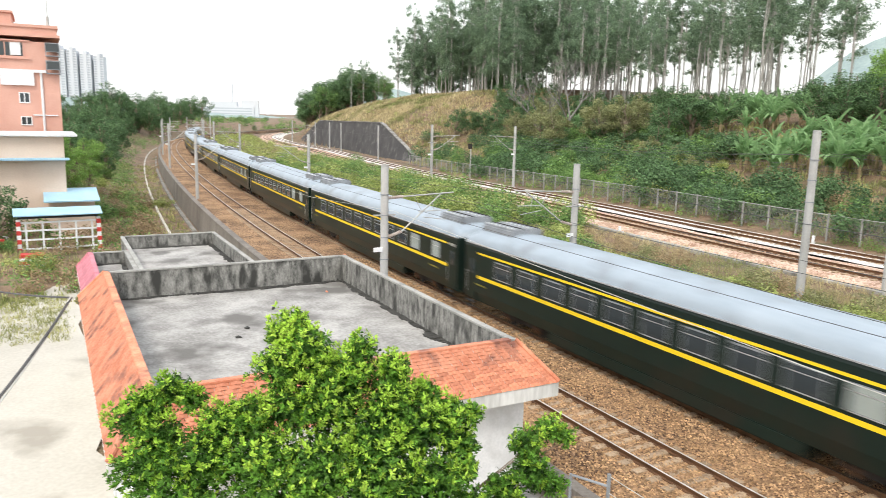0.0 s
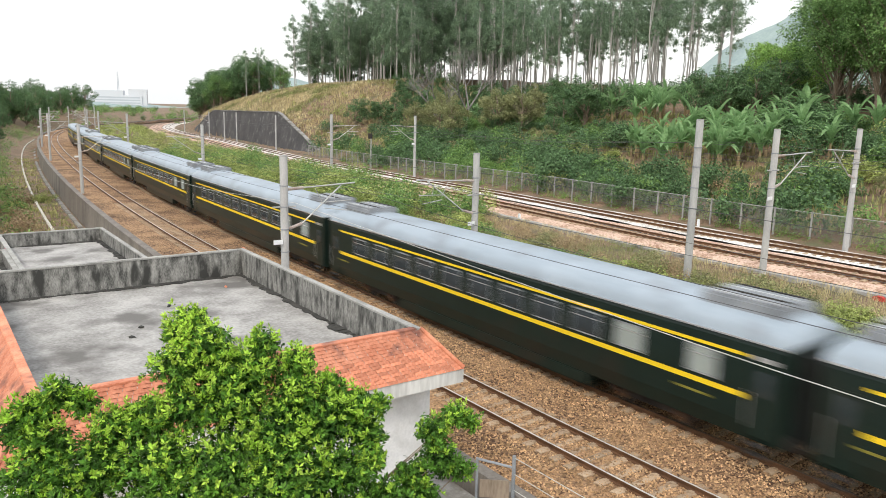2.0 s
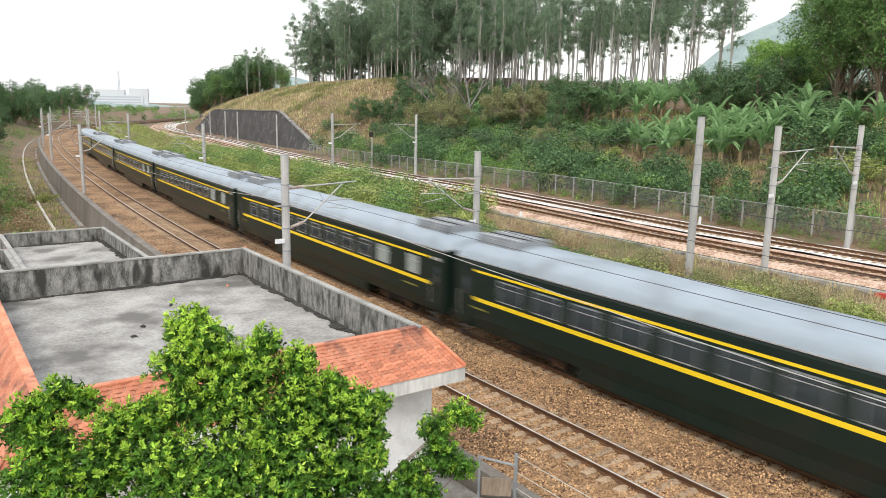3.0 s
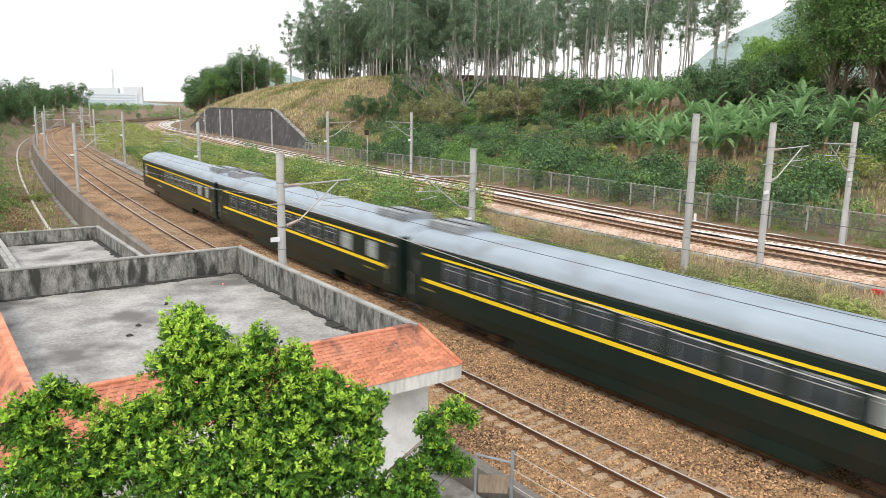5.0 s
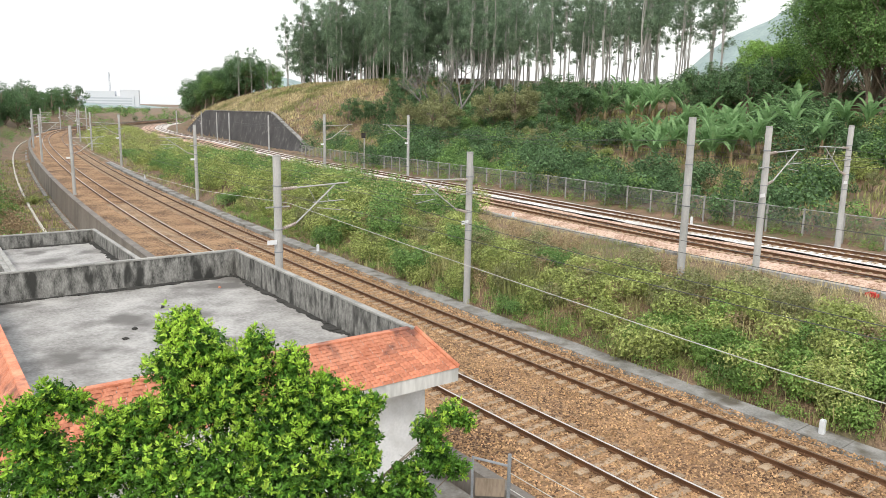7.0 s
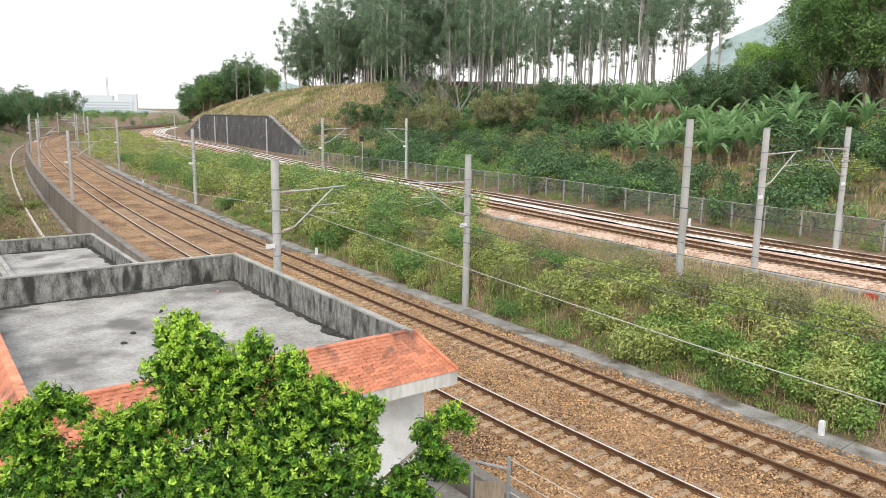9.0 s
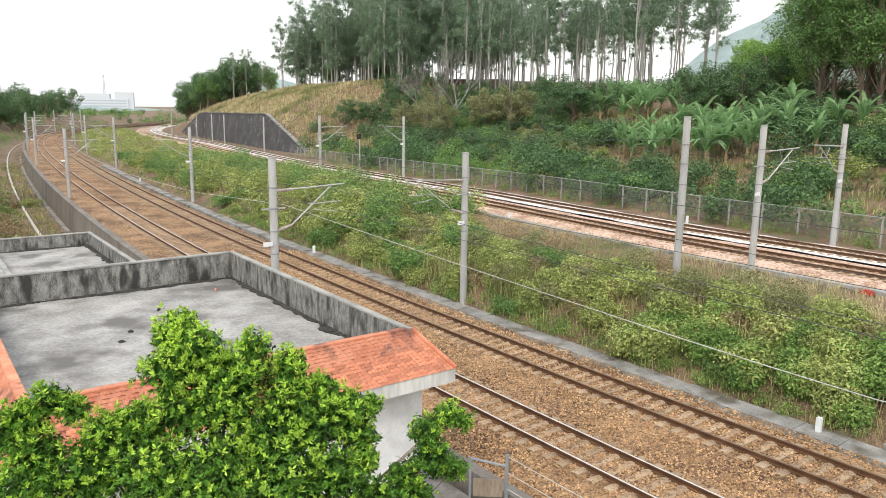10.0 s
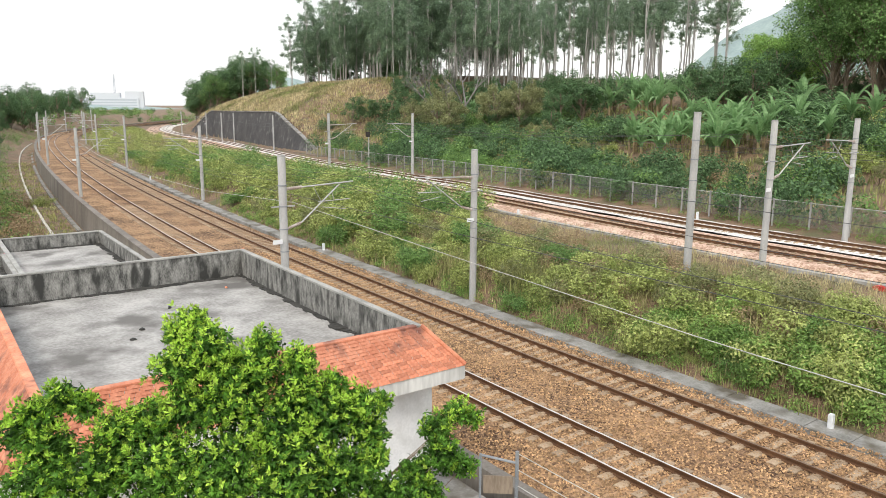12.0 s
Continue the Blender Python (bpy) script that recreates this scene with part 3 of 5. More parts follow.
    line_wire(u_, 6.6, 47, 0.75, 0.010, "wire", "thin dark sagging messenger wire", upper=up)
line_wire(3.5, 7.0, 47, 0.5, 0.012, "wire", "thin dark feeder wire along the poles")

sx, sy, sz = on_line(94, float(upper_u(94)) + 10.2)
sig = thing("signal_mast", "slim grey signal mast with a dark lamp head", "signal", pose(sx, sy, sz))
part("mast", tubes(((0, 0, -0.3), (0, 0, 5.4), 0.10), n=10), "steel", sig)
part("lamp_head", boxes((-0.45, 0.2, -0.2, 0.2, 4.7, 5.5), bevel=0.04), "under", sig)


# ---- station building with a flat roof ----
def place(d, a, z=0.0):
    p = NX * d + AX * a
    return Vector((p[0], p[1], z))


HOUSE_TURN = math.degrees(math.atan2(NX[1], NX[0]))


def flat_building(d0, d1, a0, a1, top, wall_h, eave, drop, tile_mat, wall_mat, label, tile_w=0.27, course=0.088, ground_z=LOW):
    """A building in its own axes (x across, y away from the eye). d: across, a: along, top: the parapet's upper edge."""
    cx, cy = (d0 + d1) / 2, (a0 + a1) / 2
    c = place(cx, cy, ground_z)
    b = thing("station_building", label, "building", pose(c.x, c.y, c.z, 0, 0, HOUSE_TURN))
    w, l = (d1 - d0) / 2, abs(a1 - a0) / 2
    t = top - ground_z
    th = 0.14
    over = 0.2 if eave else 0.0
    slab_z = t - wall_h
    part("wall", boxes((-w - over, w + over, -l - over, l + over, -0.3, max(slab_z - 0.34, 0.5))), wall_mat, b, "white plastered outer wall")
    part("roof_slab", boxes((-w + th, w - th, -l + th, l - th, slab_z - 0.3, slab_z)), "roof_slab", b, "weathered grey concrete roof slab")
    for k, q in enumerate(((w - th, w, -l, l), (-w + th, w - th, l - th, l), (-w, -w + th, -l, l), (-w + th, w - th, -l, -l + th))):
        pr = part("parapet", boxes((*q, slab_z - 0.3, t - 0.06)), "parapet", b, "rain-streaked grey concrete parapet")
        part("coping", boxes((q[0] - 0.03, q[1] + 0.03, q[2] - 0.03, q[3] + 0.03, t - 0.06, t), bevel=0.012), tile_mat if eave and k > 1 else "coping", pr)
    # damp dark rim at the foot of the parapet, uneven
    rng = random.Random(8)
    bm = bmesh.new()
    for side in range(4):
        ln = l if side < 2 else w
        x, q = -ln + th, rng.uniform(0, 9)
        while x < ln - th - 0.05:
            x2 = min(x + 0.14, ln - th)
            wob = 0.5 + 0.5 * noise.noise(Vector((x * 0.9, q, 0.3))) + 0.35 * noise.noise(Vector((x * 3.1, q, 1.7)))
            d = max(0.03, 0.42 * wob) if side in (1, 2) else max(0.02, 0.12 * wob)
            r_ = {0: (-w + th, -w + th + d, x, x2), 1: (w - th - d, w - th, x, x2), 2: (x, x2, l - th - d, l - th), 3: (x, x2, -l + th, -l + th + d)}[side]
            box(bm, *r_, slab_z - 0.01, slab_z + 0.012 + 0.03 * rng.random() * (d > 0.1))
            x = x2
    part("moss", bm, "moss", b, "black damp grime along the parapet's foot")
    # tiled eaves: a sloping skirt with a tile on every place
    if eave:
        ez = t - drop
        slope_len = math.hypot(eave, drop - 0.05)
        sides = [((-w, -l), (w, -l), (0, -1)), ((-w, l), (-w, -l), (-1, 0)), ((w, -l), (w, l), (1, 0)), ((w, l), (-w, l), (0, 1))]
        bm = bmesh.new()
        ring_in = [(-w, -l), (w, -l), (w, l), (-w, l)]
        ring_out = [(-w - eave, -l - eave), (w + eave, -l - eave), (w + eave, l + eave), (-w - eave, l + eave)]
        vi = [bm.verts.new((*p, t - 0.05)) for p in ring_in]
        vo = [bm.verts.new((*p, ez)) for p in ring_out]
        vb = [bm.verts.new((*p, ez - 0.34)) for p in ring_out]
        vc = [bm.verts.new((p[0] * (1 + 0.15 / w), p[1] * (1 + 0.15 / l), ez - 0.30)) for p in ring_in]
        for k in range(4):
            j = (k + 1) % 4
            bm.faces.new((vi[k], vi[j], vo[j], vo[k]))
            bm.faces.new((vo[k], vo[j], vb[j], vb[k]))
            bm.faces.new((vb[k], vb[j], vc[j], vc[k]))
        eaves = part("eave", bm, "fascia", b, "white rain-streaked concrete fascia")
        tile = bpy.data.meshes.new("tile")
        n = 6
        tv, tf = [], []
        for i in range(n + 1):
            xx = -0.5 + i / n
            for yy in (0.0, 1.0):
                for zz in (0.0, 1.0):
                    tv.append((xx * tile_w * 0.98, yy * course * 1.16, 0.008 + 0.009 * math.cos(2 * math.pi * xx) + 0.008 * zz + 0.014 * (1 - yy)))
        for i in range(n):
            k = i * 4
            tf += [(k + 1, k + 5, k + 7, k + 3), (k, k + 1, k + 5, k + 4)[::-1], (k + 2, k + 3, k + 7, k + 6)]
        tf += [(0, 2, 3, 1), (n * 4, n * 4 + 1, n * 4 + 3, n * 4 + 2)]
        tile.from_pydata(tv, [], [q[::-1] for q in tf])
        tile.materials.append(M[tile_mat])
        count, rest_v, rest_f = 0, [], []
        for (p0, p1, out) in sides[:3]:
            p0, p1, out = Vector((*p0, 0)), Vector((*p1, 0)), Vector((*out, 0))
            along = (p1 - p0).normalized()
            length = (p1 - p0).length
            up = (-out * eave + Vector((0, 0, drop - 0.05))).normalized()
            nor = along.cross(up)
            rows = int(slope_len / course)
            for r_ in range(rows):
                f = r_ / rows
                ext = eave * (1 - f)
                cnt = int((length + 2 * ext) / tile_w)
                for k in range(cnt):
                    x = -ext + (k + 0.5) * (length + 2 * ext) / cnt
                    base = p0 + along * x + out * ext + Vector((0, 0, ez + (drop - 0.05) * f))
                    m = Matrix(((along.x, up.x, nor.x, base.x), (along.y, up.y, nor.y, base.y), (along.z, up.z, nor.z, base.z), (0, 0, 0, 1)))
                    count += 1
                    if count <= 300:
                        part("tile", tile, tile_mat, eaves).matrix_basis = m
                    else:
                        q = len(rest_v)
                        rest_v += [m @ vv.co for vv in tile.vertices]
                        rest_f += [[q + i for i in pp.vertices] for pp in tile.polygons]
        if rest_v:
            tagged(part("tile_field", mesh("tile_field", rest_v, rest_f, tile_mat), tile_mat, eaves), kind="stuff")
        for k in range(4):
            part("hip_ridge", tubes((vi_pos(ring_in[k], t - 0.01), vi_pos(ring_out[k], ez + 0.04), 0.06), n=8), tile_mat, b, "rounded hip tiles")
    return b


def vi_pos(p, z):
    return (p[0], p[1], z)


flat_building(1.4, 10.0, -26.9, -14.75, 4.8, 1.0, 0.8, 1.0, "tile", "plaster", "white station building with a flat roof and orange tiled eaves")
flat_building(3.15, 8.05, -42.7, -27.9, 3.5, 0.7, 0, 0, "pink_tile", "plaster", "low flat-roofed annexe with grimy concrete parapets")
flat_building(1.4, 3.1, -38.5, -27.9, 3.45, 0.6, 0.55, 0.8, "pink_tile", "plaster", "narrow flat-roofed annexe with faded pink tiled eaves", tile_w=0.3, course=0.3)


# ---- train ----
SPEED, GAIN, PITCH, CAR = 41.3, 0.082, 28.55, 27.7
REAR_AT = (5.5, 54.2)
HALF, SILL, GUTTER, CROWN = 1.56, 0.78, 3.78, 4.55


def coach(last=False):
    """A dark green coach with yellow bands; local x runs forwards, y to the far side, z up from the rail."""
    c = thing("passenger_coach", "dark green railway coach with yellow bands and a pale grey roof", "train coach", group="coaches of the train")
    h = CAR / 2
    # body shell
    prof = [(-HALF + 0.10, SILL), (-HALF, SILL + 0.5), (-HALF, GUTTER - 0.15), (-HALF + 0.05, GUTTER), (HALF - 0.05, GUTTER), (HALF, GUTTER - 0.15), (HALF, SILL + 0.5), (HALF - 0.10, SILL)]
    v, f = [], []
    xs = (-h, h)
    for x in xs:
        v += [(x, y, z) for y, z in prof]
    n = len(prof)
    f += [(j, j + n, (j + 1) % n + n, (j + 1) % n) for j in range(n)] + [tuple(range(n)), tuple(range(2 * n - 1, n - 1, -1))]
    body = part("body", mesh("body", v, f, "green_paint"), "green_paint", c, "glossy dark green side walls")
    # lower skirt between the bogies
    part("skirt", boxes((-h + 7.4, h - 7.4, -HALF + 0.05, HALF - 0.05, 0.32, SILL + 0.02), bevel=0.04), "green_paint", c)
    # domed roof with rounded ends
    rv, rf = [], []
    k, xs = 12, [-h, -h + 0.15, -h + 0.5, -h + 1.0] + list(np.linspace(-h + 3, h - 3, 6)) + [h - 1.0, h - 0.5, h - 0.15, h]
    for x in xs:
        e = max(0.0, 1 - (h - abs(x)) / 1.0) ** 2
        for i in range(k + 1):
            a = math.pi * i / k
            rv.append((x, -math.cos(a) * (HALF - 0.02), GUTTER + (CROWN - GUTTER) * (1 - 0.45 * e) * math.sin(a) ** 0.75))
    for i in range(len(xs) - 1):
        rf += [(i * (k + 1) + j, i * (k + 1) + j + 1, (i + 1) * (k + 1) + j + 1, (i + 1) * (k + 1) + j) for j in range(k)]
    rf += [tuple(range(k + 1))[::-1], tuple((len(xs) - 1) * (k + 1) + j for j in range(k + 1))]
    part("roof", mesh("roof", rv, [q[::-1] for q in rf], "roof_paint", True), "roof_paint", c, "pale blue-grey domed roof")
    for sg in (-1, 1):
        part("gutter", boxes((-h + 0.05, h - 0.05, sg * HALF - 0.035, sg * HALF + 0.035, GUTTER - 0.03, GUTTER + 0.02)), "alu", c, "bright metal rain gutter")
        x0, x1 = -h + 1.3, h - 1.25
        part("band", boxes((x0, x1, sg * (HALF + 0.006) - 0.008, sg * (HALF + 0.006) + 0.008, 2.00, 2.165)), "yellow_paint", c, "broad yellow band under the windows")
        part("band", boxes((x0, x1, sg * (HALF + 0.006) - 0.008, sg * (HALF + 0.006) + 0.008, 3.27, 3.37)), "yellow_paint", c, "narrow yellow band over the windows")
        # windows
        if last:
            spots = [(-h + 1.85, 0.75, 1)] + [(x, 1.4, 0) for x in np.linspace(-h + 11.2, h - 6.4, 6)] + [(h - 4.5, 1.1, 1), (h - 2.3, 0.8, 1)]
        else:
            spots = [(x, 1.3, 0) for x in np.linspace(-h + 3.6, h - 7.6, 9)] + [(h - 5.6, 1.15, 1), (h - 2.7, 0.95, 1)]
        for i, (x, w, cur) in enumerate(spots):
            y = sg * (HALF + 0.004)
            fr = part("window", boxes((x - w / 2 - 0.05, x + w / 2 + 0.05, y - 0.012, y + 0.012, 2.28, 2.33), (x - w / 2 - 0.05, x + w / 2 + 0.05, y - 0.012, y + 0.012, 3.11, 3.17),
                                      (x - w / 2 - 0.05, x - w / 2, y - 0.010, y + 0.010, 2.33, 3.11), (x + w / 2, x + w / 2 + 0.05, y - 0.010, y + 0.010, 2.33, 3.11)), "unit_grey", c, "window with a grey metal frame")
            shade = cur or (i * 7 + (3 if last else 0)) % 7 == 2
            part("pane", boxes((x - w / 2, x + w / 2, y - 0.006, y + 0.006, 2.33, 3.11)), "curtain" if shade else "glass", fr, "pane with a pale drawn curtain behind" if shade else "dark reflecting pane")
            part("sash_bar", boxes((x - w / 2, x + w / 2, y - 0.012, y + 0.012, 2.90, 2.93)), "alu", fr)
            part("sill", boxes((x - w / 2, x + w / 2, y - 0.022, y + 0.022, 2.295, 2.32)), "alu", fr, "bright metal sill")
        # doors at the ends
        for x in ((h - 0.62, -h + 0.75) if not last else (h - 0.62,)):
            d = part("door", boxes((x - 0.36, x + 0.36, sg * HALF - 0.01, sg * HALF + 0.012, 0.95, 3.15)), "green_paint", c)
            part("door_pane", boxes((x - 0.18, x + 0.18, sg * (HALF + 0.012) - 0.004, sg * (HALF + 0.012) + 0.004, 2.2, 2.95)), "glass", d)
            part("handrail", tubes(((x - 0.45, sg * (HALF + 0.05), 1.2), (x - 0.45, sg * (HALF + 0.05), 2.3), 0.015), n=6), "alu", c)
            part("step", boxes((x - 0.32, x + 0.32, sg * HALF - 0.2, sg * HALF + 0.02, 0.45, 0.5), (x - 0.32, x + 0.32, sg * HALF - 0.2, sg * HALF + 0.02, 0.72, 0.76)), "under", c)
        # plain bars in place of the coach's small lettering
        part("number_bar", boxes((-h + 1.1, -h + 2.1, sg * (HALF + 0.004) - 0.004, sg * (HALF + 0.004) + 0.004, 1.64, 1.72)), "faded_yellow", c, "small faded yellow marking")
        part("number_bar", boxes((h - 3.6, h - 2.4, sg * (HALF + 0.004) - 0.004, sg * (HALF + 0.004) + 0.004, 1.64, 1.72)), "faded_yellow", c, "small faded yellow marking")
        part("plate", boxes((h - 1.0, h - 0.3, sg * (HALF + 0.004) - 0.004, sg * (HALF + 0.004) + 0.004, 3.24, 3.38)), "alu", c, "small grey plate")
        if last:
            for k in range(7):
                part("louvre", boxes((-h + 7.3, -h + 8.9, sg * (HALF + 0.006) - 0.012, sg * (HALF + 0.006) + 0.012, 2.28 + k * 0.11, 2.33 + k * 0.11)), "under", c)
            part("handrail", tubes(((-h + 6.8, sg * (HALF + 0.04), 1.55), (-h + 8.9, sg * (HALF + 0.04), 1.55), 0.02), n=6), "alu", c)
    # roof units
    units = [(h - 3.4, h - 0.6)] if last else [(-h + 0.6, -h + 3.4), (h - 3.4, h - 0.6)]
    for x0, x1 in units:
        u = part("roof_unit", boxes((x0, x1, -0.95, 0.95, GUTTER + 0.45, CROWN + 0.24), bevel=0.09), "unit_grey", c, "grey air-conditioning unit")
        for k in range(4):
            yy = -0.72 + k * 0.48
            part("unit_rib", boxes((x0 + 0.12, x1 - 0.12, yy - 0.05, yy + 0.05, CROWN + 0.23, CROWN + 0.27)), "under" if k % 2 else "alu", u)
    if last:
        part("vent", boxes((-h + 0.9, -h + 1.5, -0.3, 0.3, CROWN - 0.1, CROWN + 0.1), bevel=0.04), "unit_grey", c)
    # gangways
    for x, dx in ((-h, -0.35), (h, 0.35)):
        bm = bmesh.new()
        for k in range(4):
            a = x + dx * k / 4
            box(bm, min(a, a + dx / 5), max(a, a + dx / 5), -0.72 + 0.03 * (k % 2), 0.72 - 0.03 * (k % 2), 1.0, 3.45)
        part("gangway", bm, "rubber", c, "black ribbed gangway bellows")
        part("buffer_beam", boxes((x - 0.1 if dx > 0 else x - 0.25, x + 0.25 if dx > 0 else x + 0.1, -1.1, 1.1, 0.7, 1.0)), "under", c)
    # running gear
    for bx in (-9.0, 9.0):
        g = part("bogie", boxes((bx - 1.75, bx + 1.75, -1.15, -0.98, 0.42, 0.68), (bx - 1.75, bx + 1.75, 0.98, 1.15, 0.42, 0.68), (bx - 0.3, bx + 0.3, -1.15, 1.15, 0.40, 0.72), bevel=0.03), "under", c, "dark grimy bogie frame")
        for ax in (-1.25, 1.25):
            bm = bmesh.new()
            for y in (-0.735, 0.735):
                tube(bm, (bx + ax, y - 0.065, 0.46), (bx + ax, y + 0.065, 0.46), 0.455, n=24)
            tube(bm, (bx + ax, -0.9, 0.46), (bx + ax, 0.9, 0.46), 0.08, n=10)
            part("wheelset", bm, "under", g)
            part("axle_box", boxes((bx + ax - 0.16, bx + ax + 0.16, -1.22, -0.96, 0.32, 0.62), (bx + ax - 0.16, bx + ax + 0.16, 0.96, 1.22, 0.32, 0.62), bevel=0.03), "rail", g)
    part("equipment_box", boxes((-3.5, -1.2, -1.2, 1.2, 0.38, SILL), (0.4, 3.4, -1.2, 1.2, 0.42, SILL), bevel=0.04), "under", c)
    return c


def coach_pose(k, t):
    """Coach k from the rear, at t seconds: both bogies stand on the line."""
    mid = REAR_AT[1] - SPEED * (t - REAR_AT[0]) - GAIN * (t - REAR_AT[0]) ** 2 - CAR / 2 - PITCH * k
    a, _ = spot(mid + 9.0)
    b, _ = spot(mid - 9.0)
    c, d = (a + b) / 2, b - a
    return pose(c[0], c[1], 0, 0, 0, math.degrees(math.atan2(d[1], d[0])))


first = coach()
COACHES = [coach(last=True), first] + [copy_thing(first, Matrix()) for _ in range(9)]
COACHES[0]["label"] = "last dark green coach with few windows and louvres"


# ---- plants ----
def leaf_cloud(n, clumps, size, rng, shell=0.55, slim=0.5, droop=0.3, gaps=0.0):
    """Folded diamond leaves scattered through balls (x, y, z, r): vertices and faces."""
    c = np.array(clumps, float)
    w = c[:, 3] ** 2
    k = rng.choice(len(c), n, p=w / w.sum())
    d = rng.normal(size=(n, 3))
    d /= np.linalg.norm(d, axis=1)[:, None]
    lump = 1 + 0.16 * np.sin(d[:, 0] * 5 + k) * np.cos(d[:, 1] * 6 - k) + 0.10 * np.sin(d[:, 2] * 11 + 2 * k)
    r = c[k, 3] * lump * (shell + (1 - shell) * rng.random(n) ** 0.6)
    p = c[k, :3] + d * r[:, None] * np.array((1, 1, 0.85))
    if gaps:
        keep = (np.sin(p[:, 0] * 2.3 / gaps + 1) * np.sin(p[:, 1] * 2.1 / gaps) * np.sin(p[:, 2] * 2.6 / gaps + 2)) < 0.28
        p, d = p[keep], d[keep]
        n = len(p)
    nor = d * 0.7 + np.array((0, 0, 0.6)) + rng.normal(0, 0.55, (n, 3))
    nor /= np.linalg.norm(nor, axis=1)[:, None]
    ax = rng.normal(size=(n, 3)) + d * 0.5
    ax[:, 2] -= droop
    ax -= nor * (ax * nor).sum(1)[:, None]
    ax /= np.linalg.norm(ax, axis=1)[:, None]
    sd = np.cross(nor, ax)
    s = (size * rng.uniform(0.6, 1.35, n))[:, None]
    v = np.stack([p - ax * s * 0.5, p + sd * s * slim * 0.5 + nor * s * 0.1, p + ax * s * 0.5, p - sd * s * slim * 0.5 + nor * s * 0.1], 1).reshape(-1, 3)
    i = np.arange(n)[:, None] * 4
    f = np.concatenate([i + np.array((0, 1, 2)), i + np.array((0, 2, 3))])
    return v, f


def limbs(bm, base, top, r, clumps, rng, n=7, bend=0.25):
    """A tapered, slightly crooked trunk and limbs that reach into the clumps."""
    base, top = Vector(base), Vector(top)
    steps = 6
    pts = [base.lerp(top, k / steps) + Vector((rng.uniform(-bend, bend), rng.uniform(-bend, bend), 0)) * (0 < k) for k in range(steps + 1)]
    for k in range(steps):
        tube(bm, pts[k], pts[k + 1], r * (1 - 0.75 * k / steps), r * (1 - 0.75 * (k + 1) / steps), n)
    for c in clumps:
        c = Vector(c[:3])
        t = min(max((c.z - base.z) / max(top.z - base.z, 0.1) - 0.3, 0.15), 0.95)
        a = pts[min(int(t * steps), steps)]
        m = a.lerp(c, 0.55) + Vector((0, 0, 0.15 * (c - a).length * 0.3))
        tube(bm, a, m, r * 0.42 * (1.1 - t), r * 0.22, 5)
        tube(bm, m, c, r * 0.22, r * 0.08, 5)


def tree(name, label, height, crown, trunk_r, leaf, size, n, seed, bark="bark", fork=0.8, gaps=0.0, slim=0.5, shell=0.45, boughs=99):
    rng = np.random.default_rng(seed)
    t = thing(name, label, "tree")
    bm = bmesh.new()
    limbs(bm, (0, 0, -0.4), (0, 0, height * fork), trunk_r, crown[:boughs], random.Random(seed))
    part("trunk", bm, bark, t)
    part("crown", mesh("crown", *leaf_cloud(n, crown, size, rng, shell=shell, gaps=gaps, slim=slim), leaf), leaf, t)
    return t


def clumps_in(rng, n, cx, cz, rx, rz, r0, r1):
    out = []
    for _ in range(n):
        a, q = rng.uniform(0, 2 * math.pi), rng.uniform(0, 1) ** 0.5
        out.append((cx * 0 + rx * q * math.cos(a), rx * q * math.sin(a), cz + rng.uniform(-rz, rz) * math.sqrt(max(0.1, 1 - q * q * 0.8)), rng.uniform(r0, r1)))
    return out


def planted(proto, spots, group, rng, lo=0.85, hi=1.15, sink=0.15):
    """Copies of a plant at places (s, u) beside the line; the first stands for the proto itself."""
    first_one = True
    P2, _ = spot(np.array([q[0] for q in spots], float), np.array([q[1] for q in spots], float))
    Z = terrain(P2[:, 0], P2[:, 1])
    for (x, y), z in zip(P2, Z):
        k = rng.uniform(lo, hi)
        m = pose(x, y, z - sink, 0, 0, rng.uniform(0, 360)) @ Matrix.Diagonal((k, k, k * rng.uniform(0.9, 1.1), 1))
        if first_one:
            proto.matrix_basis = m
            proto["group"] = group
            first_one = False
        else:
            copy_thing(proto, m)


rv = random.Random(21)


def past_fence(s, v):
    return s, float(upper_u(s)) + 11.5 + v


# tall thin gum trees along the ridge
gums = []
for k in range(6):
    h = (24, 27, 22, 25, 28, 20)[k]
    lean = rv.uniform(-1.0, 1.0), rv.uniform(-1.0, 1.0)
    cr = [(rv.uniform(-0.8, 0.8) + lean[0] * q, rv.uniform(-0.8, 0.8) + lean[1] * q, h * q, rv.uniform(0.4, 0.9)) for q in (0.5, 0.57, 0.64, 0.7, 0.76, 0.82, 0.88, 0.93, 0.98)]
    cr += [(rv.uniform(-2.8, 2.8), rv.uniform(-2.8, 2.8), h * rv.uniform(0.45 if k < 4 else 0.2, 0.97), rv.uniform(0.6, 1.5)) for _ in range(24 if k < 4 else 38)]
    gums.append(tree("gum_tree", "tall slender gum tree with a pale bare trunk", h, cr, 0.17, "leaf_gum", 0.38, 3600 if k < 4 else 6500, 40 + k, "pale_bark", 0.97, boughs=9, gaps=0.8, slim=0.45, shell=0.0))
spots = [[] for _ in gums]


def in_glade(q):
    """A gap in the wood on the ridge, through which the far hill shows."""
    p_, _ = spot(*q)
    return 28.6 < math.degrees(math.atan2(p_[0], p_[1])) < 33.6


gum_spots = [past_fence(rv.uniform(58, 172), rv.uniform(42, 86)) for _ in range(106)] + [past_fence(rv.uniform(145, 205), rv.uniform(42, 76)) for _ in range(34)] + [past_fence(rv.uniform(40, 60), rv.uniform(52, 82)) for _ in range(22)] + [past_fence(rv.uniform(158, 266), rv.uniform(32, 66)) for _ in range(135)]
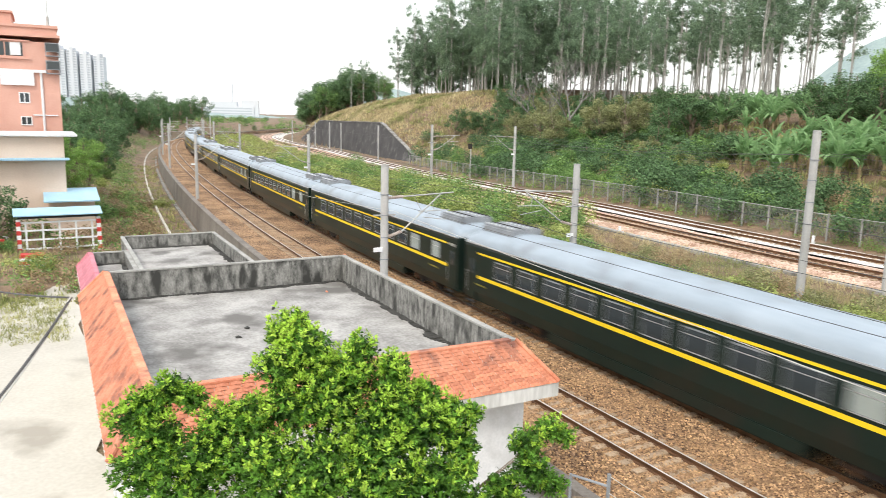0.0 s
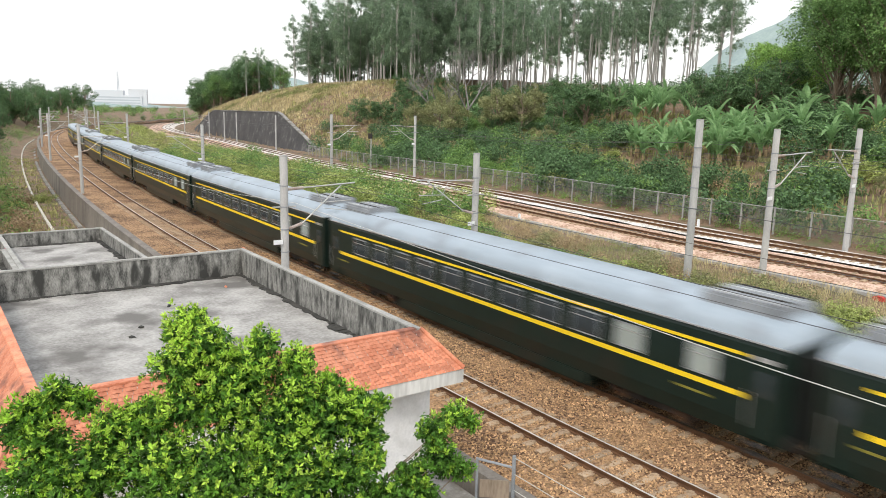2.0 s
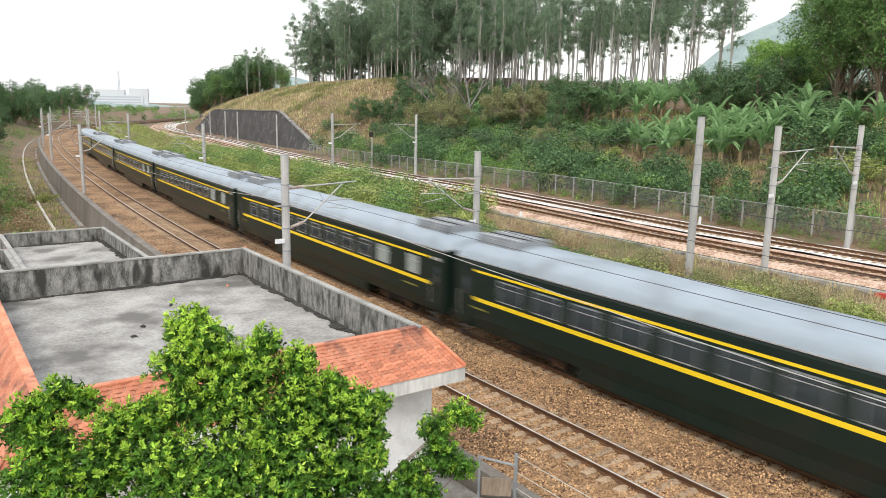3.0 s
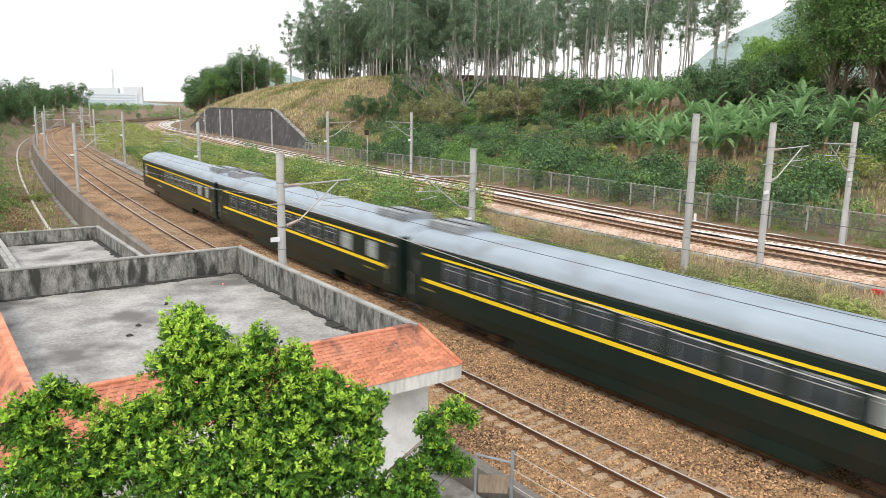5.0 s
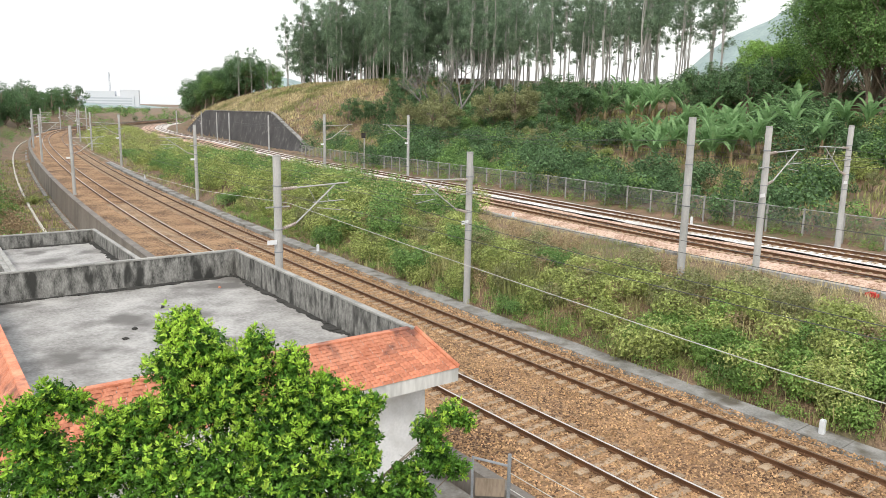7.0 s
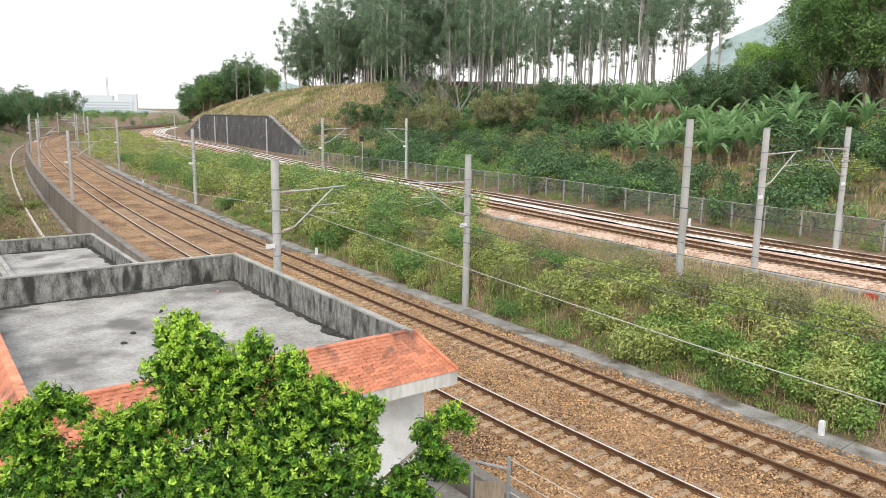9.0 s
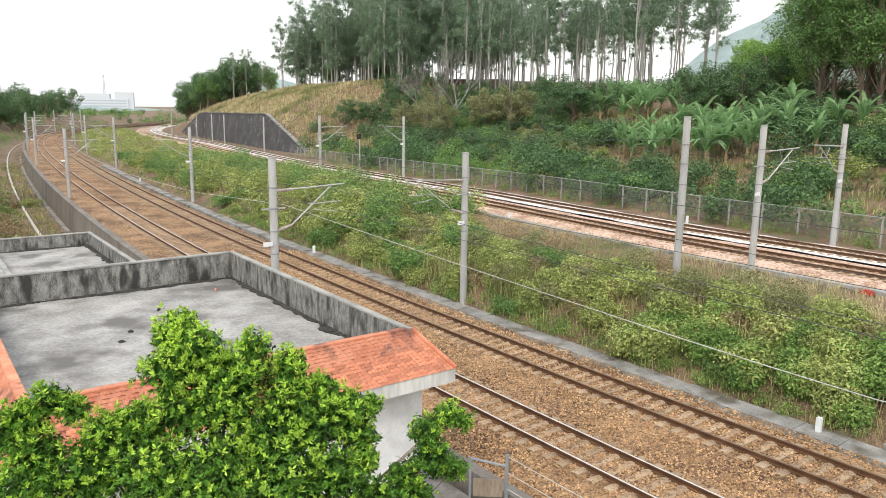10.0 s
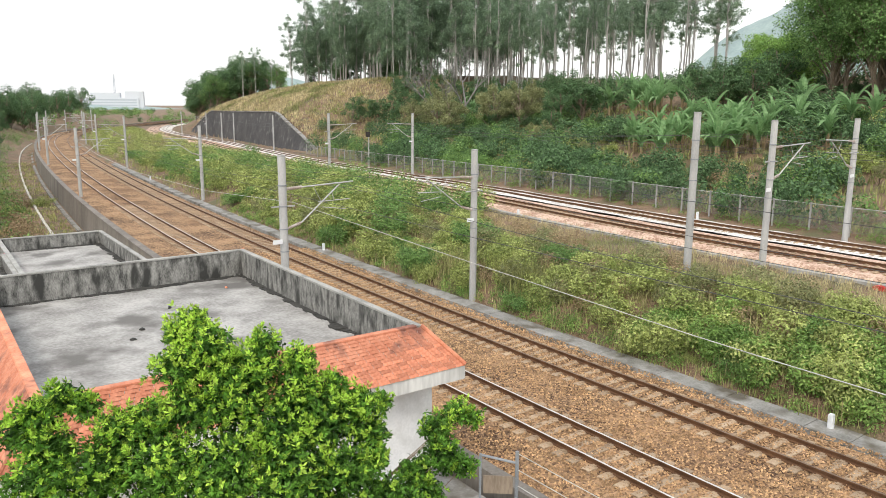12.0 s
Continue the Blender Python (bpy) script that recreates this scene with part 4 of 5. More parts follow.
for i, q in enumerate(q for q in gum_spots if not in_glade(q)):
    spots[4 + i % 2 if q[0] > 158 and i % 3 else i % 4].append(q)
for g_, sp in zip(gums, spots):
    planted(g_, sp, "gum trees on the ridge", rv, 0.82, 1.15)

# broad dense trees
broad = []
for k, (h, lf, lab) in enumerate(((9, "leaf_dark", "broad dark green tree with a dense rounded crown"), (8, "leaf_dark", "broad dark green tree with a dense rounded crown"),
                                  (10, "leaf_light", "leafy bright green tree with a loose crown"), (16, "leaf_deep", "tall dense green tree on the slope"), (15, "leaf_deep", "tall dense deep green tree on the slope"),
                                  (8.5, "leaf_olive", "rounded dusty olive-green bushy tree"))):
    r = random.Random(60 + k)
    tall = h > 12
    cr = clumps_in(r, 26 if tall else 18, 0, h * (0.60 if tall else 0.55), h * (0.27 if tall else 0.36), h * (0.36 if tall else 0.33), h * 0.08, h * 0.15)
    broad.append(tree("broadleaf_tree", lab, h, cr, 0.22 if h < 12 else 0.3, lf, 0.26 if h < 12 else 0.30, 7000 if h < 12 else 12000, 70 + k, gaps=1.2))
dark_spots = [past_fence(*q) for q in ((147, 14), (143, 19), (138, 23), (139, 28), (146, 24), (151, 29), (157, 31), (143, 33), (133, 30), (161, 38), (154, 41), (128, 34), (74, 23), (71, 25), (68, 29), (76, 29), (126, 40), (116, 38), (53, 31), (48, 30), (45, 32), (44, 35), (51, 35), (100, 40), (92, 38), (84, 36), (104, 34), )]
ridge_spots = [past_fence(*q) for q in ((110, 44), (92, 46), (78, 46), (70, 52), (100, 52), (88, 56), (112, 56), (124, 50), (66, 58), (136, 50), (148, 48), (150, 56), (82, 50), (118, 48), (106, 48))]
ridge_bush = copy_thing(broad[0], Matrix())
planted(ridge_bush, ridge_spots, "bushes on the ridge", rv, 0.45, 0.7)
planted(broad[0], dark_spots[::2], "trees on the slope", rv, 0.85, 1.15)
planted(broad[1], dark_spots[1::2], "trees on the slope", rv, 0.9, 1.2)
planted(broad[2], [past_fence(*q) for q in ((52, 44), (48, 46), (50, 50), (55, 48), (46, 42), (53, 53), (57, 50), (49, 40), (60, 56))], "trees on the slope", rv, 0.9, 1.08)
planted(broad[5], [past_fence(*q) for q in ((89, 20), (84, 22), (93, 23), (86, 26), (124, 27), (120, 18), (97, 15), (105, 17))], "rounded trees on the slope", rv, 0.85, 1.1)
under = copy_thing(broad[0], Matrix())
planted(under, [past_fence(rv.uniform(170, 262), rv.uniform(40, 66)) for _ in range(22)], "trees behind the knoll", rv, 0.6, 1.0)
planted(broad[3], [past_fence(*q) for q in ((37, 37), (38, 40), (33, 41), (34, 44), (29, 37), (31, 48), (27, 44), (23, 38), (30, 54), (19, 44), (14, 40)) if not in_glade(past_fence(*q))], "trees on the slope", rv, 1.0, 1.2)
mound = [copy_thing(broad[1], Matrix()), copy_thing(broad[5], Matrix())]
planted(mound[0], [past_fence(*q) for q in ((70, 18), (76, 22), (82, 17), (88, 20), (64, 22), (94, 16), (100, 19), (79, 12), (58, 20), (92, 25), (74, 28), (36, 40), (41, 37))], "rounded trees on the slope", rv, 0.55, 0.8)
planted(mound[1], [past_fence(*q) for q in ((67, 14), (86, 13), (60, 14), (54, 11), (97, 12), (33, 8), (28, 12), (40, 6), (22, 16), (17, 12))], "rounded trees on the slope", rv, 0.4, 0.62)
planted(broad[4], [past_fence(*q) for q in ((36, 39), (31, 36), (33, 46), (21, 50), (16, 34), (24, 56), (6, 40)) if not in_glade(past_fence(*q))], "trees on the slope", rv, 0.9, 1.1)
far_spots = [past_fence(rv.uniform(306, 385), rv.uniform(6, 40)) for _ in range(56)]
far_dark, far_mid = copy_thing(broad[0], Matrix()), copy_thing(broad[4], Matrix())
planted(far_dark, far_spots[::2], "trees on the far hill", rv, 1.2, 1.75)
planted(far_mid, far_spots[1::2], "trees on the far hill", rv, 0.75, 1.1)
far_gum = copy_thing(gums[3], Matrix())
planted(far_gum, [past_fence(*q) for q in ((300, 22), (306, 28), (311, 24), (304, 34), (316, 30))], "gum trees on the far hill", rv, 0.75, 0.95)
left_dark, left_mid = copy_thing(broad[0], Matrix()), copy_thing(broad[1], Matrix())
left_near = copy_thing(broad[2], Matrix())
planted(left_near, [(rv.uniform(86, 130), rv.uniform(-40, -20)) for _ in range(20)], "trees beyond the village", rv, 0.6, 0.95)
left_spots = [(rv.uniform(125, 300), rv.uniform(-46, -17)) for _ in range(60)]
planted(left_dark, left_spots[::2], "trees beyond the village", rv, 0.85, 1.3)
planted(left_mid, left_spots[1::2], "trees beyond the village", rv, 0.8, 1.2)
left_far = copy_thing(broad[0], Matrix())
planted(left_far, [(rv.uniform(290, 430), rv.uniform(-70, -19)) for _ in range(36)], "trees beyond the village", rv, 1.0, 1.5)
left_gum = copy_thing(gums[5], Matrix())
planted(left_gum, [(292, -33), (362, -40)], "gum trees beyond the village", rv, 0.8, 0.95)
end_mid = copy_thing(broad[0], Matrix())
planted(end_mid, [(rv.uniform(420, 640), rv.uniform(14, 100)) for _ in range(24)] + [(rv.uniform(420, 600), rv.uniform(-140, -16)) for _ in range(34)], "trees beyond the bend", rv, 0.6, 0.95)


def bare_tree():
    r = random.Random(5)
    t = thing("bare_tree", "leafless grey tree with fine spreading twigs", "tree")
    bm = bmesh.new()

    def grow(a, d, ln, rad, depth):
        b = a + d * ln
        tube(bm, a, b, rad, rad * 0.7, 6 if depth < 3 else 3)
        if depth < 6:
            for _ in range(3 if depth < 4 else 2):
                nd = (d + Vector((r.uniform(-0.7, 0.7), r.uniform(-0.7, 0.7), r.uniform(-0.1, 0.45)))).normalized()
                grow(a.lerp(b, r.uniform(0.75, 1.0)), nd, ln * r.uniform(0.62, 0.82), rad * 0.6, depth + 1)
    grow(Vector((0, 0, -0.3)), Vector((0.05, 0, 1)).normalized(), 3.6, 0.19, 0)
    part("branch", bm, "grey_bark", t, "bare grey branches")
    return t


planted(bare_tree(), [past_fence(115, 21), past_fence(107, 24)], "bare trees", rv, 1.1, 1.3)


def banana(seed):
    r = random.Random(seed)
    t = thing("banana_plant", "banana plant with long arching pale green leaves", "plant")
    bm = tube(bmesh.new(), (0, 0, -0.3), (0, 0, 1.3), 0.15, 0.09, 8)
    part("stem", bm, "leaf_dead", t, "brown sheathed stem")
    me = []
    for q in range(2):
        n, v, f = 13, [], []
        for i in range(n):
            a = i / (n - 1)
            w = 0.18 * math.sin(math.pi * min(1, 0.06 + a * 0.94)) ** 0.6 * (0.8 + 0.2 * (i % 2))
            x, z = 2.8 * (a - 0.28 * a * a * (1 + 0.5 * q)), 1.1 * a - (1.0 + 1.1 * q) * a * a
            for j, sd in enumerate((-1, 0, 1)):
                v.append((x, sd * w * (1 + 0.12 * math.sin(i * 2.1 + sd)), z + (0.10 if sd else 0)))
        for i in range(n - 1):
            k = i * 3
            f += [(k, k + 1, k + 4, k + 3), (k + 1, k + 2, k + 5, k + 4)]
        me.append(mesh("leaf", v, f, "leaf_banana"))
    for k in range(15):
        ob = part("leaf", me[k % 2], "leaf_banana", t)
        e = r.uniform(-84, -34)
        ob.matrix_basis = pose(0, 0, 0.9 + 0.03 * k, 0, e, k * 360 / 9 * 1.6 + r.uniform(-15, 15)) @ Matrix.Scale(r.uniform(0.75, 1.2), 4)
    return t


bn = [banana(3), banana(4)]
bspots = [past_fence(*q) for q in ((78, 36), (74, 34), (73, 37), (72, 39), (66, 33), (63, 32), (62, 35), (62, 38), (67, 27), (62, 27), (69, 31), (65, 36), (70, 35), (58, 33), (60, 30), (76, 38), (46, 13), (42, 12), (42, 15), (41, 16), (37, 14), (35, 13), (35, 16), (32, 16), (32, 17), (49, 19), (41, 20), (38, 21), (44, 18), (46, 16), (39, 17), (36, 19), (34, 21), (43, 22), (47, 22), (50, 15), (38, 32), (36, 30), (28, 23), (27, 25), (24, 24), (40, 31), (113, 23), (112, 26), (113, 29), (30, 20), (26, 19), (33, 25), (110, 26), (42, 29))]
bspots += [past_fence(q0, q1) for q0, q1 in [(rv.uniform(59, 77), rv.uniform(28, 39)) for _ in range(12)] + [(rv.uniform(32, 49), rv.uniform(13, 23)) for _ in range(14)]]
planted(bn[0], bspots[::2], "banana plants on the slope", rv, 0.95, 1.3)
planted(bn[1], bspots[1::2], "banana plants on the slope", rv, 0.95, 1.3)

# shrubs on the bank between the lines and on the slope
shrubs = []
for k, (lf, lab, n) in enumerate((("leaf_scrub", "low yellow-green shrub on the bank", 3000), ("leaf_mid", "leafy green shrub on the bank", 3600), ("leaf_scrub", "straggling pale green shrub", 2600), ("leaf_dark", "low dark green shrub", 3200))):
    r = random.Random(90 + k)
    cr = [(r.uniform(-0.9, 0.9), r.uniform(-0.9, 0.9), r.uniform(0.2, 0.9), r.uniform(0.3, 0.6)) for _ in range(13)]
    t = thing("shrub", lab, "shrub")
    bm = bmesh.new()
    for c in cr:
        tube(bm, (0, 0, -0.2), c[:3], 0.025, 0.008, 4)
    part("stem", bm, "bark", t)
    part("foliage", mesh("foliage", *leaf_cloud(n, cr, 0.11, np.random.default_rng(k), shell=0.3, slim=0.5), lf), lf, t)
    shrubs.append(t)
sh = [[] for _ in shrubs]
for i in range(150):
    s = rv.uniform(-12, 52) if i < 100 else rv.uniform(52, 150)
    top_u = float(upper_u(s)) - 5
    u = 3.9 + (top_u - 3.9) * rv.random() ** (1.2 if i < 100 else 1.0)
    if s < 32 and u > 7.6:
        continue
    sh[(0, 1, 0, 2, 1)[i % 5]].append((s, u))
for i in range(12):
    sh[(1, 1, 0)[i % 3]].append((rv.uniform(-12, 4), rv.uniform(4.5, 7.5)))
planted(shrubs[0], sh[0], "shrubs on the bank", rv, 0.7, 1.4)
planted(shrubs[1], sh[1], "shrubs on the bank", rv, 0.75, 1.55)
planted(shrubs[2], sh[2], "shrubs on the bank", rv, 0.45, 0.95)
hs = [[] for _ in shrubs]
for i in range(150):
    s, v = rv.uniform(-6, 128), 1.2 + 30 * rv.random() ** 1.4
    if (s > 108 and v < 9) or (30 < s < 52 and 7 < v < 24) or (56 < s < 80 and 22 < v < 40):
        continue
    hs[(3, 1, 3, 3, 1, 0, 3, 2)[i % 8]].append(past_fence(s, v))
hill_shrubs = [copy_thing(q, Matrix()) for q in (shrubs[0], shrubs[1], shrubs[2])] + [shrubs[3]]
planted(shrubs[3], hs[3] + sh[3], "shrubs on the slope", rv, 0.9, 1.8)
planted(hill_shrubs[1], hs[1], "shrubs on the slope", rv, 0.9, 2.0)
planted(hill_shrubs[0], hs[0], "shrubs on the slope", rv, 0.8, 1.7)
planted(hill_shrubs[2], hs[2], "shrubs on the slope", rv, 0.8, 1.6)
low = [copy_thing(shrubs[k], Matrix()) for k in (0, 1)]
planted(low[0], [(rv.uniform(42, 120), rv.uniform(-24, -10.5)) for _ in range(14)], "shrubs by the footpath", rv, 0.6, 1.4)
planted(low[1], [(rv.uniform(55, 160), rv.uniform(-40, -15)) for _ in range(14)], "shrubs by the footpath", rv, 0.8, 1.7)


def grass_field(name, label, places, height, width, blades, mat, seed):
    """Tufts of bent blades, joined."""
    rng = np.random.default_rng(seed)
    su = np.array(places, float)
    p, _ = spot(su[:, 0], su[:, 1])
    z = terrain(p[:, 0], p[:, 1])
    n = len(p) * blades
    b = np.repeat(np.column_stack([p, z - 0.05]), blades, 0)
    b[:, :2] += rng.normal(0, height * 0.35, (n, 2))
    a = rng.uniform(0, 2 * np.pi, n)
    h = height * rng.uniform(0.4, 1.25, n)
    lean = np.stack([np.cos(a), np.sin(a), 0 * a], 1) * (h * rng.uniform(0.1, 0.7, n))[:, None]
    side = np.stack([-np.sin(a), np.cos(a), 0 * a], 1) * width * 0.5
    up = np.stack([0 * a, 0 * a, h], 1)
    v = np.stack([b - side, b + side, b + up * 0.6 + lean * 0.35 + side * 0.8, b + up * 0.6 + lean * 0.35 - side * 0.8, b + up * 0.95 + lean], 1).reshape(-1, 3)
    i = np.arange(n)[:, None] * 5
    f = (i + np.array((0, 1, 2, 3))).tolist() + (i + np.array((3, 2, 4))).tolist()
    tagged(part(name, mesh(name, v, f, mat), mat), label, "grass", kind="stuff")


rg = np.random.default_rng(12)


def scatter(n, s0, s1, f0, f1):
    s = rg.uniform(s0, s1, n)
    return np.stack([s, f0(s) + (f1(s) - f0(s)) * rg.random(n)], 1)


grass_field("grass_bank", "mixed green and yellow grass on the bank", scatter(3600, -14, 60, lambda s: 3.2 + 0 * s, lambda s: np.interp(s, (-14, 2, 8, 26, 40), (12, 11, 9.5, 10, 17))), 0.5, 0.03, 9, "grass", 1)
grass_field("reeds", "tall arching reed grass on the bank", np.concatenate([scatter(14, 15.5, 18.5, lambda s: 4.3 + 0 * s, lambda s: 5.6 + 0 * s), scatter(8, 21, 24, lambda s: 4.2 + 0 * s, lambda s: 5.2 + 0 * s), scatter(10, -4, 12, lambda s: 4.5 + 0 * s, lambda s: 9 + 0 * s)]), 1.35, 0.035, 60, "grass", 41)
grass_field("seed_stalks", "pale dry seed stalks standing on the bank", scatter(1100, -14, 46, lambda s: 3.5 + 0 * s, lambda s: np.interp(s, (-14, 30, 40), (10, 11, 15))), 0.95, 0.024, 6, "dry_grass", 42)
grass_field("grass_bank_far", "mixed green grass on the bank farther on", scatter(3200, 60, 230, lambda s: 3.6 + 0 * s, lambda s: upper_u(s) - 3.6), 0.6, 0.07, 7, "grass", 2)
grass_field("dry_grass_bank", "straw-coloured grass beside the upper line", scatter(3400, -14, 50, lambda s: upper_u(s) - 12.5, lambda s: upper_u(s) - 3.3), 0.42, 0.022, 9, "dry_grass", 3)
grass_field("dry_grass_knoll", "long straw-coloured grass over the knoll", scatter(13000, 138, 290, lambda s: upper_u(s) + 14.3, lambda s: upper_u(s) + 62), 0.9, 0.13, 6, "dry_grass", 4)
grass_field("grass_slope", "tangled grass on the slope past the fence", scatter(5200, -8, 138, lambda s: upper_u(s) + 11.6, lambda s: upper_u(s) + 46), 0.8, 0.09, 6, "grass", 5)
grass_field("grass_path", "grass and weeds beside the footpath", scatter(2400, 40, 170, lambda s: -26 + 0 * s, lambda s: -9.8 + 0 * s), 0.5, 0.07, 7, "grass", 6)
grass_field("grass_lane", "weeds along the foot of the building", [(float(q[0]), float(q[1])) for q in near_line(np.array([(NX * d + AX * a) for a, d in zip(rg.uniform(-55, -44, 500), rg.uniform(-3.2, 0.4, 500))]))], 0.4, 0.04, 9, "grass", 7)


def scrub_field(name, label, places, r0, r1, leaves, size, mat, seed, lift=0.55, slim=0.5):
    """Low rambling growth: leaves round many small clumps on the ground, joined."""
    rng = np.random.default_rng(seed)
    su = np.array(places, float)
    p, _ = spot(su[:, 0], su[:, 1])
    z = terrain(p[:, 0], p[:, 1])
    r = rng.uniform(r0, r1, len(p))
    tagged(part(name, mesh(name, *leaf_cloud(leaves, np.column_stack([p, z + r * lift, r]), size, rng, shell=0.5, slim=slim), mat), mat), label, "scrub", kind="stuff")


low_edge, high_edge = (lambda s: 3.75 + 0 * s), (lambda s: np.interp(s, (-14, 2, 8, 26, 34), (8.5, 8.2, 8, 9, 17)))
half = lambda s: np.interp(s, (-14, 8, 26, 40), (8, 7.5, 8, 12))
scrub_field("scrub_bank", "tangled yellow-green scrub over the bank", scatter(95, -14, 46, low_edge, high_edge), 0.3, 0.95, 62000, 0.14, "leaf_scrub", 1, 0.8)
scrub_field("scrub_foot", "low weeds along the drain edging", scatter(420, -14, 60, lambda s: 3.2 + 0 * s, lambda s: 4.6 + 0 * s), 0.12, 0.42, 40000, 0.09, "leaf_weed", 21, 0.6)
scrub_field("scrub_dry", "withered brown stalks and leaves on the bank", scatter(85, -6, 40, lambda s: 4.4 + 0 * s, lambda s: np.interp(s, (4, 40), (9, 14))), 0.3, 0.75, 44000, 0.11, "leaf_dead", 22, 0.7)
scrub_field("scrub_bank_low", "tangled yellow-green creepers over the lower bank", scatter(95, -14, 60, low_edge, half), 0.35, 1.05, 62000, 0.14, "leaf_scrub", 2, 0.75)
scrub_field("scrub_olive", "dusty olive-brown bushes on the bank", scatter(70, 2, 60, lambda s: 4.4 + 0 * s, lambda s: np.interp(s, (2, 30, 60), (9, 10.5, 16))), 0.4, 1.05, 60000, 0.12, "leaf_olive", 43, 0.8)
scrub_field("scrub_bank_near", "dense green creepers at the foot of the bank", scatter(75, -14, 8, low_edge, lambda s: np.interp(s, (-14, 8), (7.8, 6.5))), 0.4, 0.9, 66000, 0.13, "leaf_weed", 3, 0.85)
scrub_field("scrub_bank_mid", "green bushes along the bank", scatter(190, 34, 120, lambda s: 4.6 + 0 * s, lambda s: upper_u(s) - 4.6), 0.5, 1.7, 90000, 0.22, "leaf_scrub", 4, 0.8)
scrub_field("scrub_bank_tall", "tall dark green bushes along the bank", scatter(75, 30, 120, lambda s: 5 + 0 * s, lambda s: upper_u(s) - 5.5), 0.8, 1.8, 60000, 0.2, "leaf_mid", 31, 0.95)
scrub_field("far_thicket", "distant green thickets beyond the bend", scatter(260, 390, 640, lambda s: 12 + 0 * s, lambda s: 130 + 0 * s), 2.0, 4.5, 22000, 0.9, "leaf_mid", 32, 0.6)
scrub_field("far_thicket_west", "distant green thickets beside the line", scatter(220, 280, 620, lambda s: -110 + 0 * s, lambda s: -12 + 0 * s), 1.5, 3.6, 20000, 0.8, "leaf_mid", 33, 0.6)
scrub_field("scrub_bank_far", "green bushes along the bank farther on", scatter(420, 110, 330, low_edge, lambda s: np.maximum(upper_u(s) - 4.2, 4.2)), 0.7, 1.5, 30000, 0.36, "leaf_scrub", 5)
fence_line = lambda s: upper_u(s) + 12.3


def off_grove(places):
    """Leave out the ground on which the banana plants stand."""
    s, v = places[:, 0], places[:, 1] - upper_u(places[:, 0]) - 11.5
    return places[~(((s > 30) & (s < 52) & (v > 8) & (v < 24)) | ((s > 57) & (s < 80) & (v > 25) & (v < 40)))]



scrub_field("scrub_slope", "dense dark undergrowth on the slope", off_grove(scatter(330, -10, 150, fence_line, lambda s: upper_u(s) + 80)), 0.9, 2.6, 120000, 0.36, "leaf_dark", 6, 0.7)
scrub_field("scrub_slope_light", "bright leafy undergrowth on the slope", off_grove(scatter(190, -10, 128, fence_line, lambda s: upper_u(s) + 40)), 0.6, 1.9, 80000, 0.3, "leaf_mid", 7, 0.7)
scrub_field("weeds_fence", "weeds grown through the foot of the fence", scatter(330, -12, 112, lambda s: upper_u(s) + 10.4, lambda s: upper_u(s) + 13.2), 0.25, 0.7, 30000, 0.13, "leaf_weed", 17, 0.6)
scrub_field("scrub_slope_dry", "brown withered undergrowth on the slope", scatter(70, -10, 120, fence_line, lambda s: upper_u(s) + 24), 0.5, 1.3, 22000, 0.2, "leaf_dead", 8)
scrub_field("hedge_fence", "creeper-covered hedge behind the fence", scatter(150, 38, 80, lambda s: upper_u(s) + 13.2, lambda s: upper_u(s) + 16), 0.6, 1.2, 26000, 0.2, "leaf_weed", 9)
scrub_field("scrub_path", "weedy scrub beside the footpath", scatter(520, 40, 300, lambda s: -40 + 0 * s, lambda s: -14 + 0 * s), 0.6, 1.9, 44000, 0.27, "leaf_mid", 10, 0.7)
scrub_field("scrub_path_dry", "dry brown brushwood beside the footpath", scatter(70, 44, 105, lambda s: -24 + 0 * s, lambda s: -13 + 0 * s), 0.4, 1.3, 26000, 0.2, "leaf_dead", 44, 0.7)
scrub_field("scrub_knoll", "low green bushes on the dry knoll", scatter(90, 140, 250, lambda s: upper_u(s) + 16, lambda s: upper_u(s) + 50), 0.4, 1.0, 6000, 0.3, "leaf_scrub", 11)


def whorls(tips, leaves, size, rng):
    """Rosettes of folded oval leaves at twig ends (x, y, z, and the twig's direction): vertices and faces."""
    q = np.repeat(np.array(tips, float), leaves, 0)
    n = len(q)
    d = q[:, 3:6] / np.linalg.norm(q[:, 3:6], axis=1)[:, None]
    e = np.cross(d, rng.normal(size=(n, 3)))
    e /= np.linalg.norm(e, axis=1)[:, None]
    op = rng.uniform(0.35, 1.45, n)[:, None]
    ax = d * np.cos(op) + e * np.sin(op)
    nor = d * np.sin(op) - e * np.cos(op) + rng.normal(0, 0.18, (n, 3))
    sd = np.cross(nor, ax)
    sd /= np.linalg.norm(sd, axis=1)[:, None]
    s = (size * rng.uniform(0.65, 1.25, n))[:, None]
    b = q[:, :3] - d * (rng.random(n) * 0.07)[:, None]
    up = np.cross(ax, sd) * -0.10 * s
    v = np.stack([b, b + ax * s * 0.5 + sd * s * 0.22 + up, b + ax * s, b + ax * s * 0.5 - sd * s * 0.22 + up, b + ax * s * 0.5], 1).reshape(-1, 3)
    i = np.arange(n)[:, None] * 5
    return v, np.concatenate([i + np.array(k) for k in ((0, 1, 4), (4, 1, 2), (0, 4, 3), (4, 2, 3))])


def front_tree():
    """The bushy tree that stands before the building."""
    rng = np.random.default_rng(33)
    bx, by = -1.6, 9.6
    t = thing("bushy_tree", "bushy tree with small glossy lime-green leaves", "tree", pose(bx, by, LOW))
